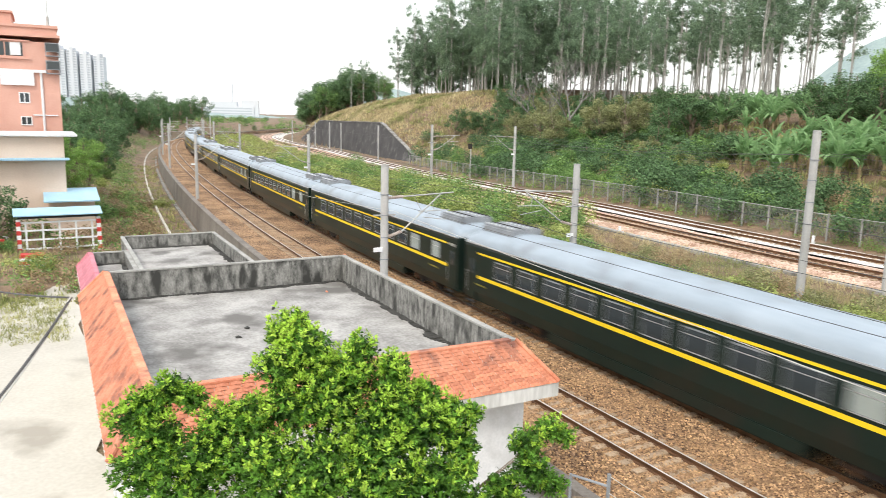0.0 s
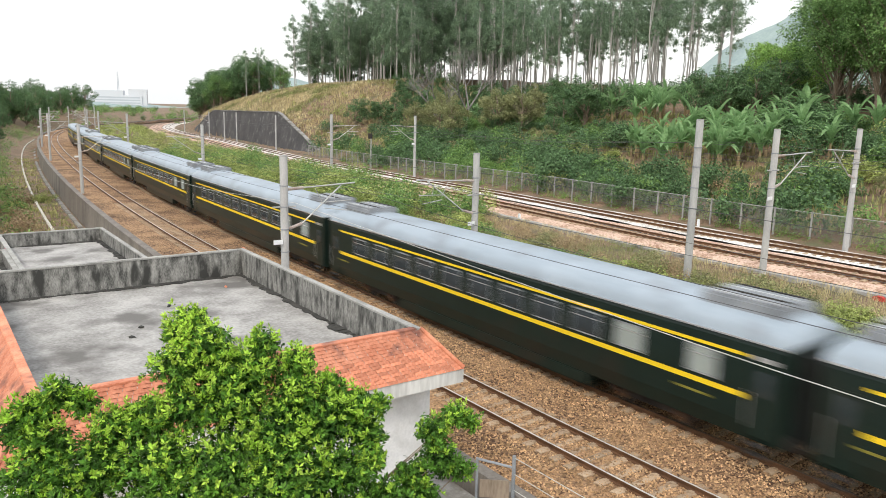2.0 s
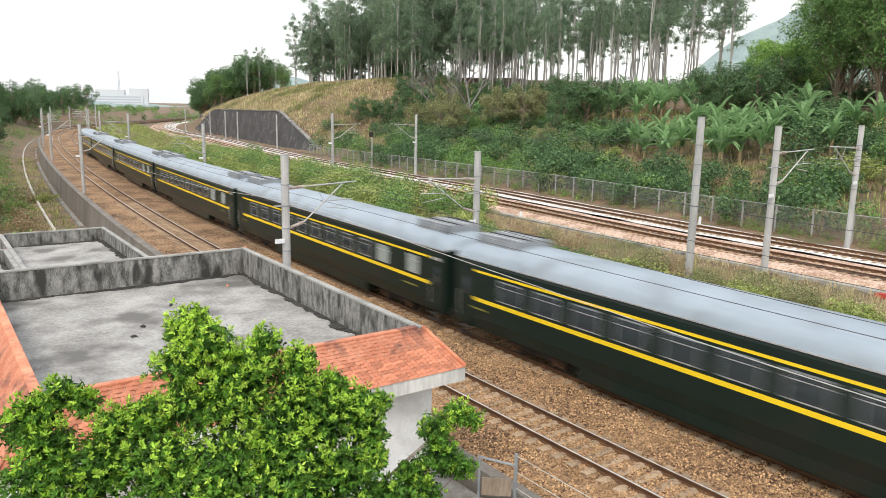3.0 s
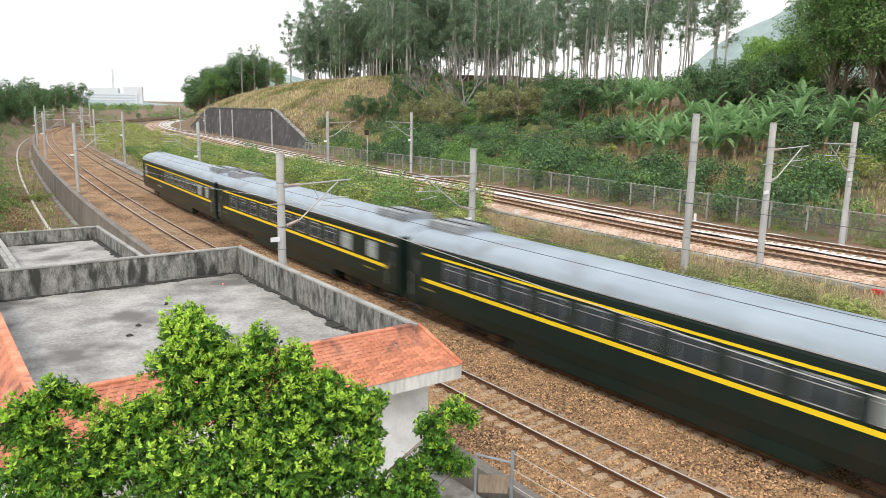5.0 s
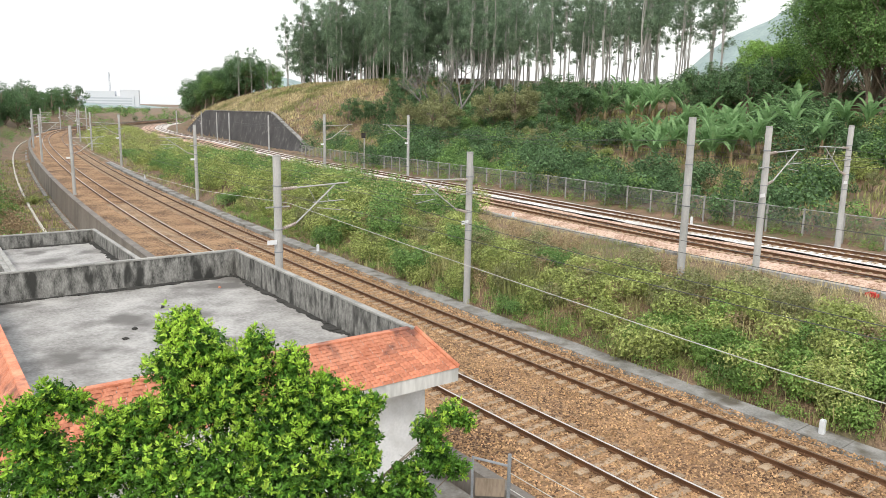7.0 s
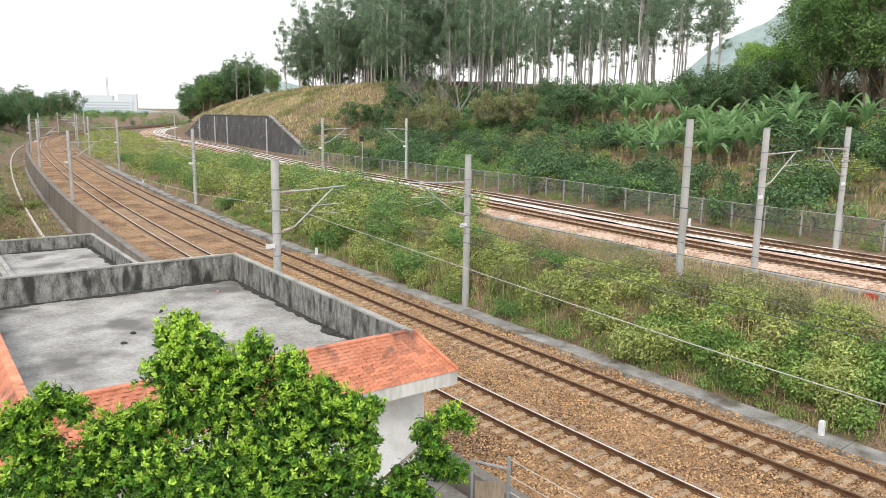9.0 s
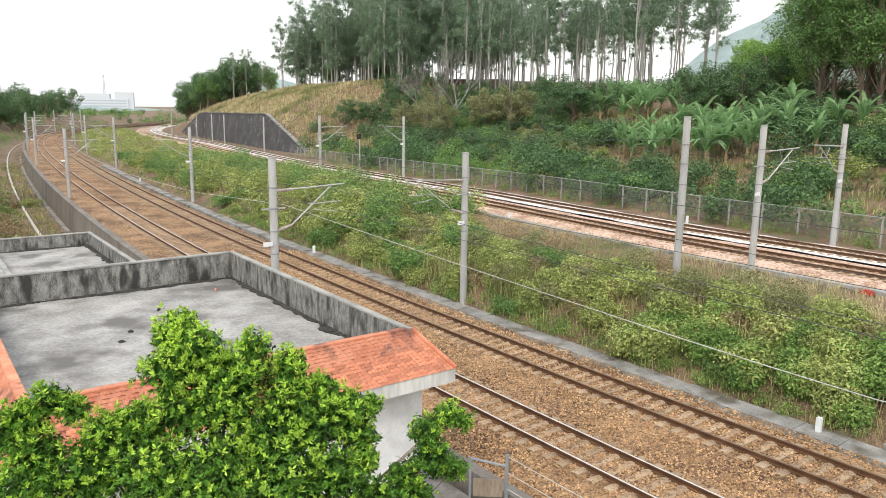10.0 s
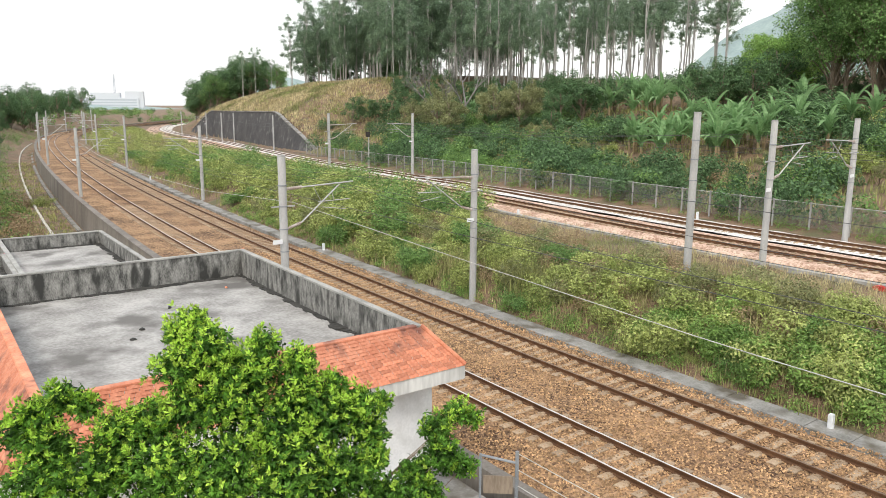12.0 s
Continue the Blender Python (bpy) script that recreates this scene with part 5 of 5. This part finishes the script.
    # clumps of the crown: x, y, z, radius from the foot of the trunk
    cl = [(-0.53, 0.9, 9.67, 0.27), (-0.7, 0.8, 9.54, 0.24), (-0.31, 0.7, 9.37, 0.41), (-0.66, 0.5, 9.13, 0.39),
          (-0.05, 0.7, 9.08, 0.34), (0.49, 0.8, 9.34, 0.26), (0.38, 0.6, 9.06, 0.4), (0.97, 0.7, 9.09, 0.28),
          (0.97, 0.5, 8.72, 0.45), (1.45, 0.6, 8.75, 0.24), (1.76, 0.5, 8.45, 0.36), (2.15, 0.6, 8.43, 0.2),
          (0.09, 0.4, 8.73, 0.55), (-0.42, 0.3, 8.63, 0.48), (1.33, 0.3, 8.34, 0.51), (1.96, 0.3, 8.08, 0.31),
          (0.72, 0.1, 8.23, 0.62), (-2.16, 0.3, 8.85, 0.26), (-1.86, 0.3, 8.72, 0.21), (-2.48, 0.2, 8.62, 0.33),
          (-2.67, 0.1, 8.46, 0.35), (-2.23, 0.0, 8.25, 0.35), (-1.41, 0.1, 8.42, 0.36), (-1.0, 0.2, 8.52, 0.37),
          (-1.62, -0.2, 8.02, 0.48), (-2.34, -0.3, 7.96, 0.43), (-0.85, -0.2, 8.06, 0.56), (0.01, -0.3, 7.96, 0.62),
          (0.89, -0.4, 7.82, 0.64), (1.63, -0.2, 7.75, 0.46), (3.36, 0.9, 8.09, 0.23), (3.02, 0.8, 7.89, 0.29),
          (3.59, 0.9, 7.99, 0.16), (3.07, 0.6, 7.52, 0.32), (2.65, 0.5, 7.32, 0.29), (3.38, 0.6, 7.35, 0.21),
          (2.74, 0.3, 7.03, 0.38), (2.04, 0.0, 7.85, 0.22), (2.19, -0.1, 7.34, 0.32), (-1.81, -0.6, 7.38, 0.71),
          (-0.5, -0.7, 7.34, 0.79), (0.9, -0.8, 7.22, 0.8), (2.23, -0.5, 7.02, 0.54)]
    rr = random.Random(2)
    # twig ends with a whorl of leaves each, over the outside of every clump
    tips = []
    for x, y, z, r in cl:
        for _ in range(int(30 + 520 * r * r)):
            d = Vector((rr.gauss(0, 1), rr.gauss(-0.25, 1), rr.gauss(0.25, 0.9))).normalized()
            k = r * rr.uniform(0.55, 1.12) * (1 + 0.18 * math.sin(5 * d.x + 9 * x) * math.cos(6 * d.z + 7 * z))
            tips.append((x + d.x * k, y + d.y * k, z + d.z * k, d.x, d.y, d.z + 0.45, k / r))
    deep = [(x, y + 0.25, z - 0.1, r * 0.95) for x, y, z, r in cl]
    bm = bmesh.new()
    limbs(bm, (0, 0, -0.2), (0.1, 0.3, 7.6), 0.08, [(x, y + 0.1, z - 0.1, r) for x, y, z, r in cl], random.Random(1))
    part("trunk", bm, "bark", t)
    # lime tips picked high and facing up, painting the crown's lit side
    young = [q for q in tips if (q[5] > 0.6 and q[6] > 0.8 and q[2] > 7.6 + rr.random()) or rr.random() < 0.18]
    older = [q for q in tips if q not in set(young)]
    crown = part("crown", mesh("crown", *leaf_cloud(70000, deep, 0.085, rng, shell=0.2, slim=0.42), "leaf_inner"), "leaf_inner", t, "inner leaves in a deep green darkened for shade")
    part("young_leaves", mesh("young_leaves", *whorls(young, 10, 0.07, rng), "leaf_bright"), "leaf_bright", crown, "fresh lime-green outer leaves, brightened for light from above")
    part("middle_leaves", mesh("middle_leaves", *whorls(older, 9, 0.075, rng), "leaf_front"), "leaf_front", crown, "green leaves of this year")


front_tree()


# ---- the village beside the line ----
def block_house(name, label, d, a, w, l, h, wall, roof, windows, base=LOW, category="house", turn=0.0, parapet=0.6):
    """A plain rendered house: walls, a flat roof with a rim, and windows on the side towards the eye. windows: (x, z, width, height)."""
    c = place(d, a, base)
    t = thing(name, label, category, pose(c.x, c.y, c.z, 0, 0, HOUSE_TURN + turn))
    part("wall", boxes((-w / 2, w / 2, -l / 2, l / 2, -0.5, h), bevel=0.03), wall, t)
    part("roof", boxes((-w / 2 - 0.25, w / 2 + 0.25, -l / 2 - 0.25, l / 2 + 0.25, h, h + 0.22), bevel=0.03), roof, t)
    if parapet:
        part("parapet", boxes((-w / 2, w / 2, -l / 2, -l / 2 + 0.2, h + 0.22, h + 0.22 + parapet), (-w / 2, w / 2, l / 2 - 0.2, l / 2, h + 0.22, h + 0.22 + parapet),
                              (-w / 2, -w / 2 + 0.2, -l / 2 + 0.2, l / 2 - 0.2, h + 0.22, h + 0.22 + parapet), (w / 2 - 0.2, w / 2, -l / 2 + 0.2, l / 2 - 0.2, h + 0.22, h + 0.22 + parapet)), wall, t)
    for x, z, ww, hh in windows:
        win = part("window", boxes((x - ww / 2 - 0.08, x + ww / 2 + 0.08, -l / 2 - 0.05, -l / 2 + 0.02, z - 0.1, z), (x - ww / 2 - 0.08, x + ww / 2 + 0.08, -l / 2 - 0.05, -l / 2 + 0.02, z + hh, z + hh + 0.08),
                                   (x - ww / 2 - 0.08, x - ww / 2, -l / 2 - 0.05, -l / 2 + 0.02, z, z + hh), (x + ww / 2, x + ww / 2 + 0.08, -l / 2 - 0.05, -l / 2 + 0.02, z, z + hh), (x - 0.04, x + 0.04, -l / 2 - 0.05, -l / 2 + 0.02, z, z + hh)), "white_paint", t)
        part("pane", boxes((x - ww / 2, x + ww / 2, -l / 2 - 0.03, -l / 2 + 0.01, z, z + hh)), "glass", win)
    return t


def village():
    # tall pink house
    p = thing("pink_house", "tall salmon-pink rendered house with railed balconies", "house", pose(-53.4, 85.5, LOW, 0, 0, 28))
    part("wall", boxes((-9, 9, -6, 6, -0.5, 19.8), bevel=0.03), "pink_render", p)
    part("cornice", boxes((-9.3, 9.3, -6.3, 6.3, 20.3, 20.6), (-9.15, 9.15, -6.15, 6.15, 21.3, 21.6)), "pink_render", p)
    part("parapet", boxes((-9, 9, -6, -5.8, 20.6, 21.3), (8.8, 9, -5.8, 6, 20.6, 21.3)), "pink_render", p)
    part("stair_tower", boxes((-9, 4.7, -5, 5, 20.6, 22.8), (-9.2, 4.9, -5.2, 5.2, 22.8, 23.0)), "pink_render", p)
    part("mast", tubes(((8.2, -5.4, 21), (8.2, -5.4, 25.4), 0.06), ((8.2, -5.4, 21), (8.2, -5.4, 22.6), 0.16), n=8), "steel", p)
    for x, z, ww, hh in ((-4.5, 18.2, 1.3, 1.4), (3.9, 18.2, 3.4, 1.45), (-4.5, 13.3, 1.3, 1.4), (0.2, 13.3, 0.9, 1.0), (5.45, 13.3, 0.85, 0.95), (5.5, 10.9, 0.9, 0.75), (-4.5, 9.3, 1.3, 1.4), (0.2, 9.3, 0.9, 1.0)):
        win = part("window", boxes((x - ww / 2 - 0.1, x + ww / 2 + 0.1, -6.08, -5.98, z - 0.12, z), (x - ww / 2 - 0.1, x + ww / 2 + 0.1, -6.08, -5.98, z + hh, z + hh + 0.1), (x - 0.05, x + 0.05, -6.06, -5.98, z, z + hh),
                                   (x - ww / 2 - 0.1, x - ww / 2, -6.08, -5.98, z, z + hh), (x + ww / 2, x + ww / 2 + 0.1, -6.08, -5.98, z, z + hh)), "pink_render" if ww > 3 else "white_paint", p)
        part("pane", boxes((x - ww / 2, x + ww / 2, -6.03, -5.99, z, z + hh)), "glass", win)
        if ww > 3:
            part("curtain", boxes((x - 1.2, x - 0.6, -6.045, -6.03, z + 0.1, z + hh), (x + 0.5, x + 1.5, -6.045, -6.03, z + 0.1, z + hh)), "white_paint", win, "pale curtain")
            part("lintel", boxes((x - 2.4, x + 2.4, -6.2, -5.98, z + hh + 0.12, z + hh + 0.27), (x - 2.4, x + 2.4, -6.25, -5.98, z - 0.3, z - 0.13)), "pink_render", p)
    for z in (16.4, 18.3):
        bal = part("bay_window", boxes((7.75, 9.15, -6.6, -4.6, z, z + 0.1), (7.75, 9.15, -6.6, -4.6, z + 1.35, z + 1.45), (7.75, 7.83, -6.6, -6.5, z + 0.1, z + 1.35), (9.07, 9.15, -6.6, -6.5, z + 0.1, z + 1.35), (7.83, 9.07, -6.6, -6.54, z + 0.45, z + 0.52)), "unit_grey", p, "grey framed bay window")
        part("pane", boxes((7.83, 9.07, -6.56, -6.52, z + 0.52, z + 1.35), (9.05, 9.1, -6.5, -4.7, z + 0.1, z + 1.35)), "glass", bal)
    part("cladding", boxes((3.3, 6.5, -6.3, -6.0, 15.1, 16.8), (6.5, 7.7, -6.4, -6.0, 16.5, 16.8)), "white_paint", p, "white sheet cladding panel")
    part("drain_pipe", tubes(((7.2, -6.1, 8), (7.2, -6.1, 16.5), 0.12), ((6.2, -6.1, 11.9), (8.6, -6.1, 11.9), 0.07), n=8), "white_paint", p)
    # cream house in front with a projecting slab
    c = thing("cream_house", "cream rendered house with a flat projecting roof slab", "house", pose(-44.3, 74.6, LOW, 0, 0, 28))
    part("wall", boxes((-9, 5.8, -5, 5, -0.5, 10.0), bevel=0.03), "cream_render", c)
    part("roof", boxes((-9.4, 7.0, -5.6, 5.4, 10.0, 10.22), bevel=0.03), "white_paint", c)
    part("canopy", boxes((-9.4, 6.2, -6.2, -5, 7.75, 7.95), bevel=0.03), "blue_sheet", c, "pale blue sheet canopy")
    w1 = part("window", boxes((-3.4, -0.9, -5.05, -4.98, 4.5, 4.6), (-3.4, -0.9, -5.05, -4.98, 6.6, 6.7)), "white_paint", c)
    part("pane", boxes((-3.4, -0.9, -5.03, -4.99, 4.6, 6.6)), "teal", w1, "teal tinted window pane")
    part("cistern", boxes((-6.5, -3.5, -3, 0, 10.22, 11.8), bevel=0.1), "white_paint", c, "white rooftop tank")
    # sheds with blue roofs
    s1 = thing("blue_roofed_shed", "low shed under a sloping pale blue sheet roof", "shed", pose(-36.3, 73.0, LOW, 0, 0, 28))
    part("wall", boxes((-2.2, 1.8, -2, 2, -0.3, 4.0)), "cream_render", s1)
    part("roof", boxes((-2.6, 2.2, -2.6, 2.4, 4.4, 4.52)), "blue_sheet", s1).rotation_euler = (radians(9), 0, 0)


village()


def height_gate():
    """The red and white clearance gate with a barred screen and a blue roof over it."""
    g = thing("clearance_gate", "white barred gate with red and white posts under a blue roof", "gate", pose(-33.4, 64.4, LOW, 0, 0, 30))
    w = 3.15
    for x in (-w, w):
        post = part("post", boxes((x - 0.16, x + 0.16, -0.16, 0.16, -0.2, 3.2)), "white_paint", g)
        for k in range(4):
            part("red_band", boxes((x - 0.17, x + 0.17, -0.17, 0.17, 0.3 + k * 0.78, 0.68 + k * 0.78)), "red_paint", post)
    for x in np.linspace(-w + 0.55, w - 0.55, 5):
        part("bar", boxes((x - 0.08, x + 0.08, -0.05, 0.05, -0.1, 3.0)), "white_paint", g)
    for z in (0.6, 1.4, 2.2, 2.9):
        part("cross_bar", boxes((-w + 0.16, w - 0.16, -0.07, 0.07, z - 0.07, z + 0.07)), "white_paint", g)
    r = part("roof", boxes((-w - 0.35, w + 0.3, -0.7, 1.4, 0, 0.1), bevel=0.02), "blue_sheet", g, "pale blue corrugated roof sheet")
    r.matrix_basis = pose(0, 0, 3.65, 12, 0, 0)
    part("beam", boxes((-w, w, 0.3, 0.5, 3.2, 3.5)), "dark_void", g)
    b = thing("barrier_block", "concrete block painted in red and white bands", "barrier", pose(-32.2, 57.6, LOW, 0, 0, 22))
    for k in range(5):
        part("band", boxes((-0.8 - 0.03 * (5 - k), 0.8 + 0.03 * (5 - k), -0.5, 0.5, -0.1 if k == 0 else k * 0.26, (k + 1) * 0.26 - 0.002)), "red_paint" if k % 2 == 0 else "white_paint", b)
    t = thing("red_cart", "small red three-wheeled cart parked by the gate", "cart", pose(-38.3, 62.2, LOW, 0, 0, 70))
    part("tray", boxes((-1.3, 0.9, -0.7, 0.7, 0.6, 1.5), bevel=0.05), "red_paint", t)
    part("seat", boxes((1.0, 1.5, -0.3, 0.3, 0.9, 1.2), bevel=0.05), "rubber", t)
    part("fork", tubes(((1.6, 0, 1.5), (1.9, 0, 0.35), 0.05), ((1.55, -0.35, 1.55), (1.55, 0.35, 1.55), 0.03)), "steel", t)
    for x, y in ((-0.7, -0.75), (-0.7, 0.75), (1.95, 0)):
        part("wheel", tubes(((x, y - 0.07, 0.34), (x, y + 0.07, 0.34), 0.34), n=20), "rubber", t)


height_gate()


yard_tree = copy_thing(broad[1], pose(-40.3, 66.6, LOW - 0.1, 0, 0, 40) @ Matrix.Scale(0.95, 4))
yard_tree["label"], yard_tree["group"] = "small leafy tree in the village yard", "trees beyond the village"


def cable(name, a, b, sag, r, label, mat="wire"):
    a, b = Vector(a), Vector(b)
    wire(name, [a.lerp(b, k / 24) - Vector((0, 0, sag * 4 * (k / 24) * (1 - k / 24))) for k in range(25)], r, mat, label)


corner = place(0.35, -26.2, 4.15)
cable("house_cable", corner, (-9.6, 9.5, 2.6), 0.5, 0.045, "thick black cable bundle from the building's corner")
cable("house_cable", corner + Vector((0, 0, 0.05)), (-9.9, 9.6, 2.45), 0.75, 0.025, "slack grey cable from the building's corner", "bright_wire")
cable("house_cable", corner, (-36, 45, 2.2), 0.9, 0.035, "slack black cable across the lane")

# a low block and slab beside the wall of the building
blk = thing("roadside_slab", "white painted concrete slab against the building", "slab", pose(*place(0.2, -16.2, LOW + 0.15), 0, 0, HOUSE_TURN))
part("slab", boxes((-0.45, 0.45, -3.2, 2.2, 0, 0.55), bevel=0.04), "white_paint", blk)
part("step", boxes((-0.6, 0.5, 2.3, 3.3, 0, 0.7), bevel=0.04), "white_paint", blk)


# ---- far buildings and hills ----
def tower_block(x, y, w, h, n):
    t = thing("tower_block", "high-rise apartment block with pale haze put into its colours", "building", pose(x, y, LOW, 0, 0, 12), "far tower blocks")
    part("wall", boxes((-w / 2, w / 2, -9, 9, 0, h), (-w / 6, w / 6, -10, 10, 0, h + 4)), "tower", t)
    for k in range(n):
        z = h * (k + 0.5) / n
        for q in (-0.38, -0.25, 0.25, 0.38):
            part("window", boxes((w * q - 1.3, w * q + 1.3, -9.2, -8.9, z, z + 1.5)), "tower_band_hazed", t)


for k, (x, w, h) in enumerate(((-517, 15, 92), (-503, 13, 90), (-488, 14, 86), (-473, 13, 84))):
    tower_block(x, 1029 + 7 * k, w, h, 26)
hall = thing("far_hall", "long multi-storey building with pale haze put into its colours", "building", pose(-286, 1010, 0, 0, 0, 8))
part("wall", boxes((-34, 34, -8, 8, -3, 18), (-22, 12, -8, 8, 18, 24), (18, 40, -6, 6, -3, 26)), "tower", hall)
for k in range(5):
    part("window", boxes((-32, 32, -8.2, -7.9, 1 + k * 3.4, 2.6 + k * 3.4)), "tower_band_hazed", hall)
mast = thing("radio_mast", "slender lattice mast with pale haze put into its colour", "mast", pose(-283, 1020, 0))
part("lattice", tubes(*[((q * 1.2, 0, 0), (q * 0.5, 0, 48), 0.3) for q in (-1, 1)], *[((-1.1 + 0.01 * k, 0, 3 * k), (1.1 - 0.01 * k, 0, 3 * k + 3), 0.15) for k in range(15)], n=4), "tower_band_hazed", mast)


def far_hill(name, cx, cy, w, d, h, seed):
    n = 48
    v, f = [], []
    for i in range(n + 1):
        for j in range(n + 1):
            a, b = 2 * i / n - 1, 2 * j / n - 1
            k = max(0.0, 1 - a * a) ** 1.2 * max(0.0, 1 - b * b)
            z = h * k * (0.8 + 0.25 * math.sin(a * 5 + seed) * math.cos(b * 4)) + 3 * noise.noise(Vector((a * 14, b * 14, seed))) * (k > 0.02) - 4
            v.append((cx + a * w, cy + b * d, z))
    f = [(i * (n + 1) + j, (i + 1) * (n + 1) + j, (i + 1) * (n + 1) + j + 1, i * (n + 1) + j + 1) for i in range(n) for j in range(n)]
    tagged(part(name, mesh(name, v, f, "far_wood_hazed", True), "far_wood_hazed"), "distant wooded hill with haze put into its colour", "hill", kind="structure")


# woodland green with distance haze put in as pale blue-grey
M["far_wood_hazed"] = material("far_wood_hazed", (0.22, 0.29, 0.285), (0.33, 0.41, 0.39), scale=0.03, fine=0.25, bump=1.0)
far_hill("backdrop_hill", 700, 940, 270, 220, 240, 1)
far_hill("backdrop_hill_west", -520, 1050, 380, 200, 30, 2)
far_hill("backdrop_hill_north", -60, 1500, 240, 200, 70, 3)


# ---- small things beside the tracks ----
def marker(s, u, h, label, z=-0.1):
    p, d = spot(s, u)
    t = thing("marker_post", label, "marker", pose(p[0], p[1], z, 0, 0, math.degrees(math.atan2(d[1], d[0]))), "markers along the line")
    part("post", boxes((-0.09, 0.09, -0.09, 0.09, -0.2, h * 0.8), bevel=0.03), "white_paint", t)


marker(36.5, 2.75, 0.5, "short white marker post on the drain edging")
marker(-0.6, 2.8, 0.5, "short white marker post on the drain edging")
marker(96, 2.8, 0.5, "short white marker post on the drain edging")
marker(33, float(upper_u(33)) - 3.3, 0.6, "short white marker post beside the upper line", 1.6)
marker(24, float(upper_u(24)) + 8.4, 0.6, "short white marker post beside the upper line", 1.6)


def rubble():
    r = random.Random(9)
    for k in range(7):
        p, _ = spot(-3.2 + r.uniform(-0.9, 0.9), 3.2 + r.uniform(-0.3, 0.6))
        t = thing("rubble_stone", "broken piece of pale concrete", "stone", pose(p[0], p[1], -0.12, r.uniform(-15, 15), r.uniform(-15, 15), r.uniform(0, 360)), "rubble by the drain")
        bm = bmesh.new()
        bmesh.ops.create_icosphere(bm, subdivisions=1, radius=1)
        for v in bm.verts:
            v.co = Vector((v.co.x * 0.3, v.co.y * 0.22, v.co.z * 0.16)) * r.uniform(0.7, 1.2)
        part("stone", bm, "concrete", t)


rubble()


def loose_stones():
    """Single ballast stones over the near beds, joined."""
    rng = np.random.default_rng(6)
    n = 60000
    s = -12 + 50 * rng.random(n) ** 1.5
    u = rng.uniform(WALL_U, 2.1, n)
    p, _ = spot(s, u)
    c = np.column_stack([p, -0.178 + 0.02 * rng.random(n)])
    tet = np.array([(1, 0, -0.3), (-0.5, 0.87, -0.3), (-0.5, -0.87, -0.3), (0.1, 0.1, 0.75)])
    a = rng.uniform(0, 2 * np.pi, n)
    rot = np.stack([np.stack([np.cos(a), -np.sin(a), 0 * a], 1), np.stack([np.sin(a), np.cos(a), 0 * a], 1), np.stack([0 * a, 0 * a, 1 + 0 * a], 1)], 1)
    v = np.einsum("nij,kj->nki", rot, tet) * (rng.uniform(0.025, 0.06, n))[:, None, None] + c[:, None]
    i = np.arange(n)[:, None] * 4
    f = np.concatenate([i + np.array(q) for q in ((0, 1, 3), (1, 2, 3), (2, 0, 3))])
    tagged(part("ballast_stones", mesh("ballast_stones", v.reshape(-1, 3), f, "stone"), "stone"), "loose rust-brown ballast stones", "ballast", kind="stuff")


loose_stones()


def steel_gate():
    """The small metal gate and wire fence at the foot of the ballast."""
    g = thing("steel_gate", "small bent-pipe steel gate beside the ballast", "gate", pose(3.5, 17.45, -0.5, 0, 0, -12))
    w = 0.95
    part("frame", tubes(((0, 0, -0.5), (0, 0, 1.85), 0.035), ((w, 0, -0.5), (w, 0, 1.95), 0.05), ((0, 0, 1.82), (w, 0, 1.62), 0.035), ((0, 0, 0.55), (w, 0, 0.55), 0.025), ((0, 0, 0.1), (w, 0, 0.1), 0.025)), "unit_grey", g)
    part("board", boxes((0.08, w - 0.1, -0.02, 0.02, 0.75, 1.25), bevel=0.008), "bark", g, "weathered brown board")
    for k in range(1, 5):
        part("bar", tubes(((w * k / 5, 0, 0.1), (w * k / 5, 0, 0.55), 0.012), n=6), "steel", g)
    for k, z in enumerate((0.3, 0.75, 1.2)):
        cable("fence_wire", (4.43, 17.25, z + 0.2), (11.2, 6.0, z + 0.0), 0.05, 0.012, "thin wire of a low fence", "bright_wire")


steel_gate()


def red_box():
    p, d = spot(4.0, float(upper_u(4)) - 4.1)
    t = thing("red_box", "small red metal box beside the cable trough", "box", pose(p[0], p[1], 1.5, 0, 0, math.degrees(math.atan2(d[1], d[0]))))
    part("body", boxes((-0.3, 0.3, -0.12, 0.12, 0, 0.2), bevel=0.03), "red_paint", t)
    part("lid", boxes((-0.16, 0.16, -0.14, 0.14, 0.2, 0.25), bevel=0.02), "red_paint", t)


red_box()

# slack bright feeder wire on the near poles
pts = []
for a in np.arange(-30, 82, 2.0):
    p, _ = spot(a, -7.5)
    pts.append((p[0], p[1], float(np.interp(a, (-30, -15, -6.2, -3, 5, 18, 30, 48, 66, 80), (6.6, 5.55, 5.2, 5.25, 5.55, 6.05, 5.4, 5.1, 5.4, 6.0)))))
wire("overhead_wire", pts, 0.011, "bright_wire", "slack pale feeder wire along the near poles")

# debris on the flat roof
rr = random.Random(17)
for k in range(9):
    q = place(rr.uniform(2.2, 9.2), rr.uniform(-26, -17), 3.8)
    t = thing("roof_debris", "small broken lump of mortar on the roof", "debris", pose(q.x, q.y, q.z, rr.uniform(-10, 10), 0, rr.uniform(0, 360)), "debris on the roof")
    bm = bmesh.new()
    bmesh.ops.create_icosphere(bm, subdivisions=1, radius=1)
    for v in bm.verts:
        v.co = Vector((v.co.x * 0.11, v.co.y * 0.07, v.co.z * 0.05 + 0.02)) * rr.uniform(0.6, 1.3)
    part("lump", bm, "moss" if k % 3 else "tile", t)


# ---- what moves ----
def motions():
    for k, c in enumerate(COACHES):
        walk(c, [(t / 2, coach_pose(k, t / 2)) for t in range(25)])


motions()
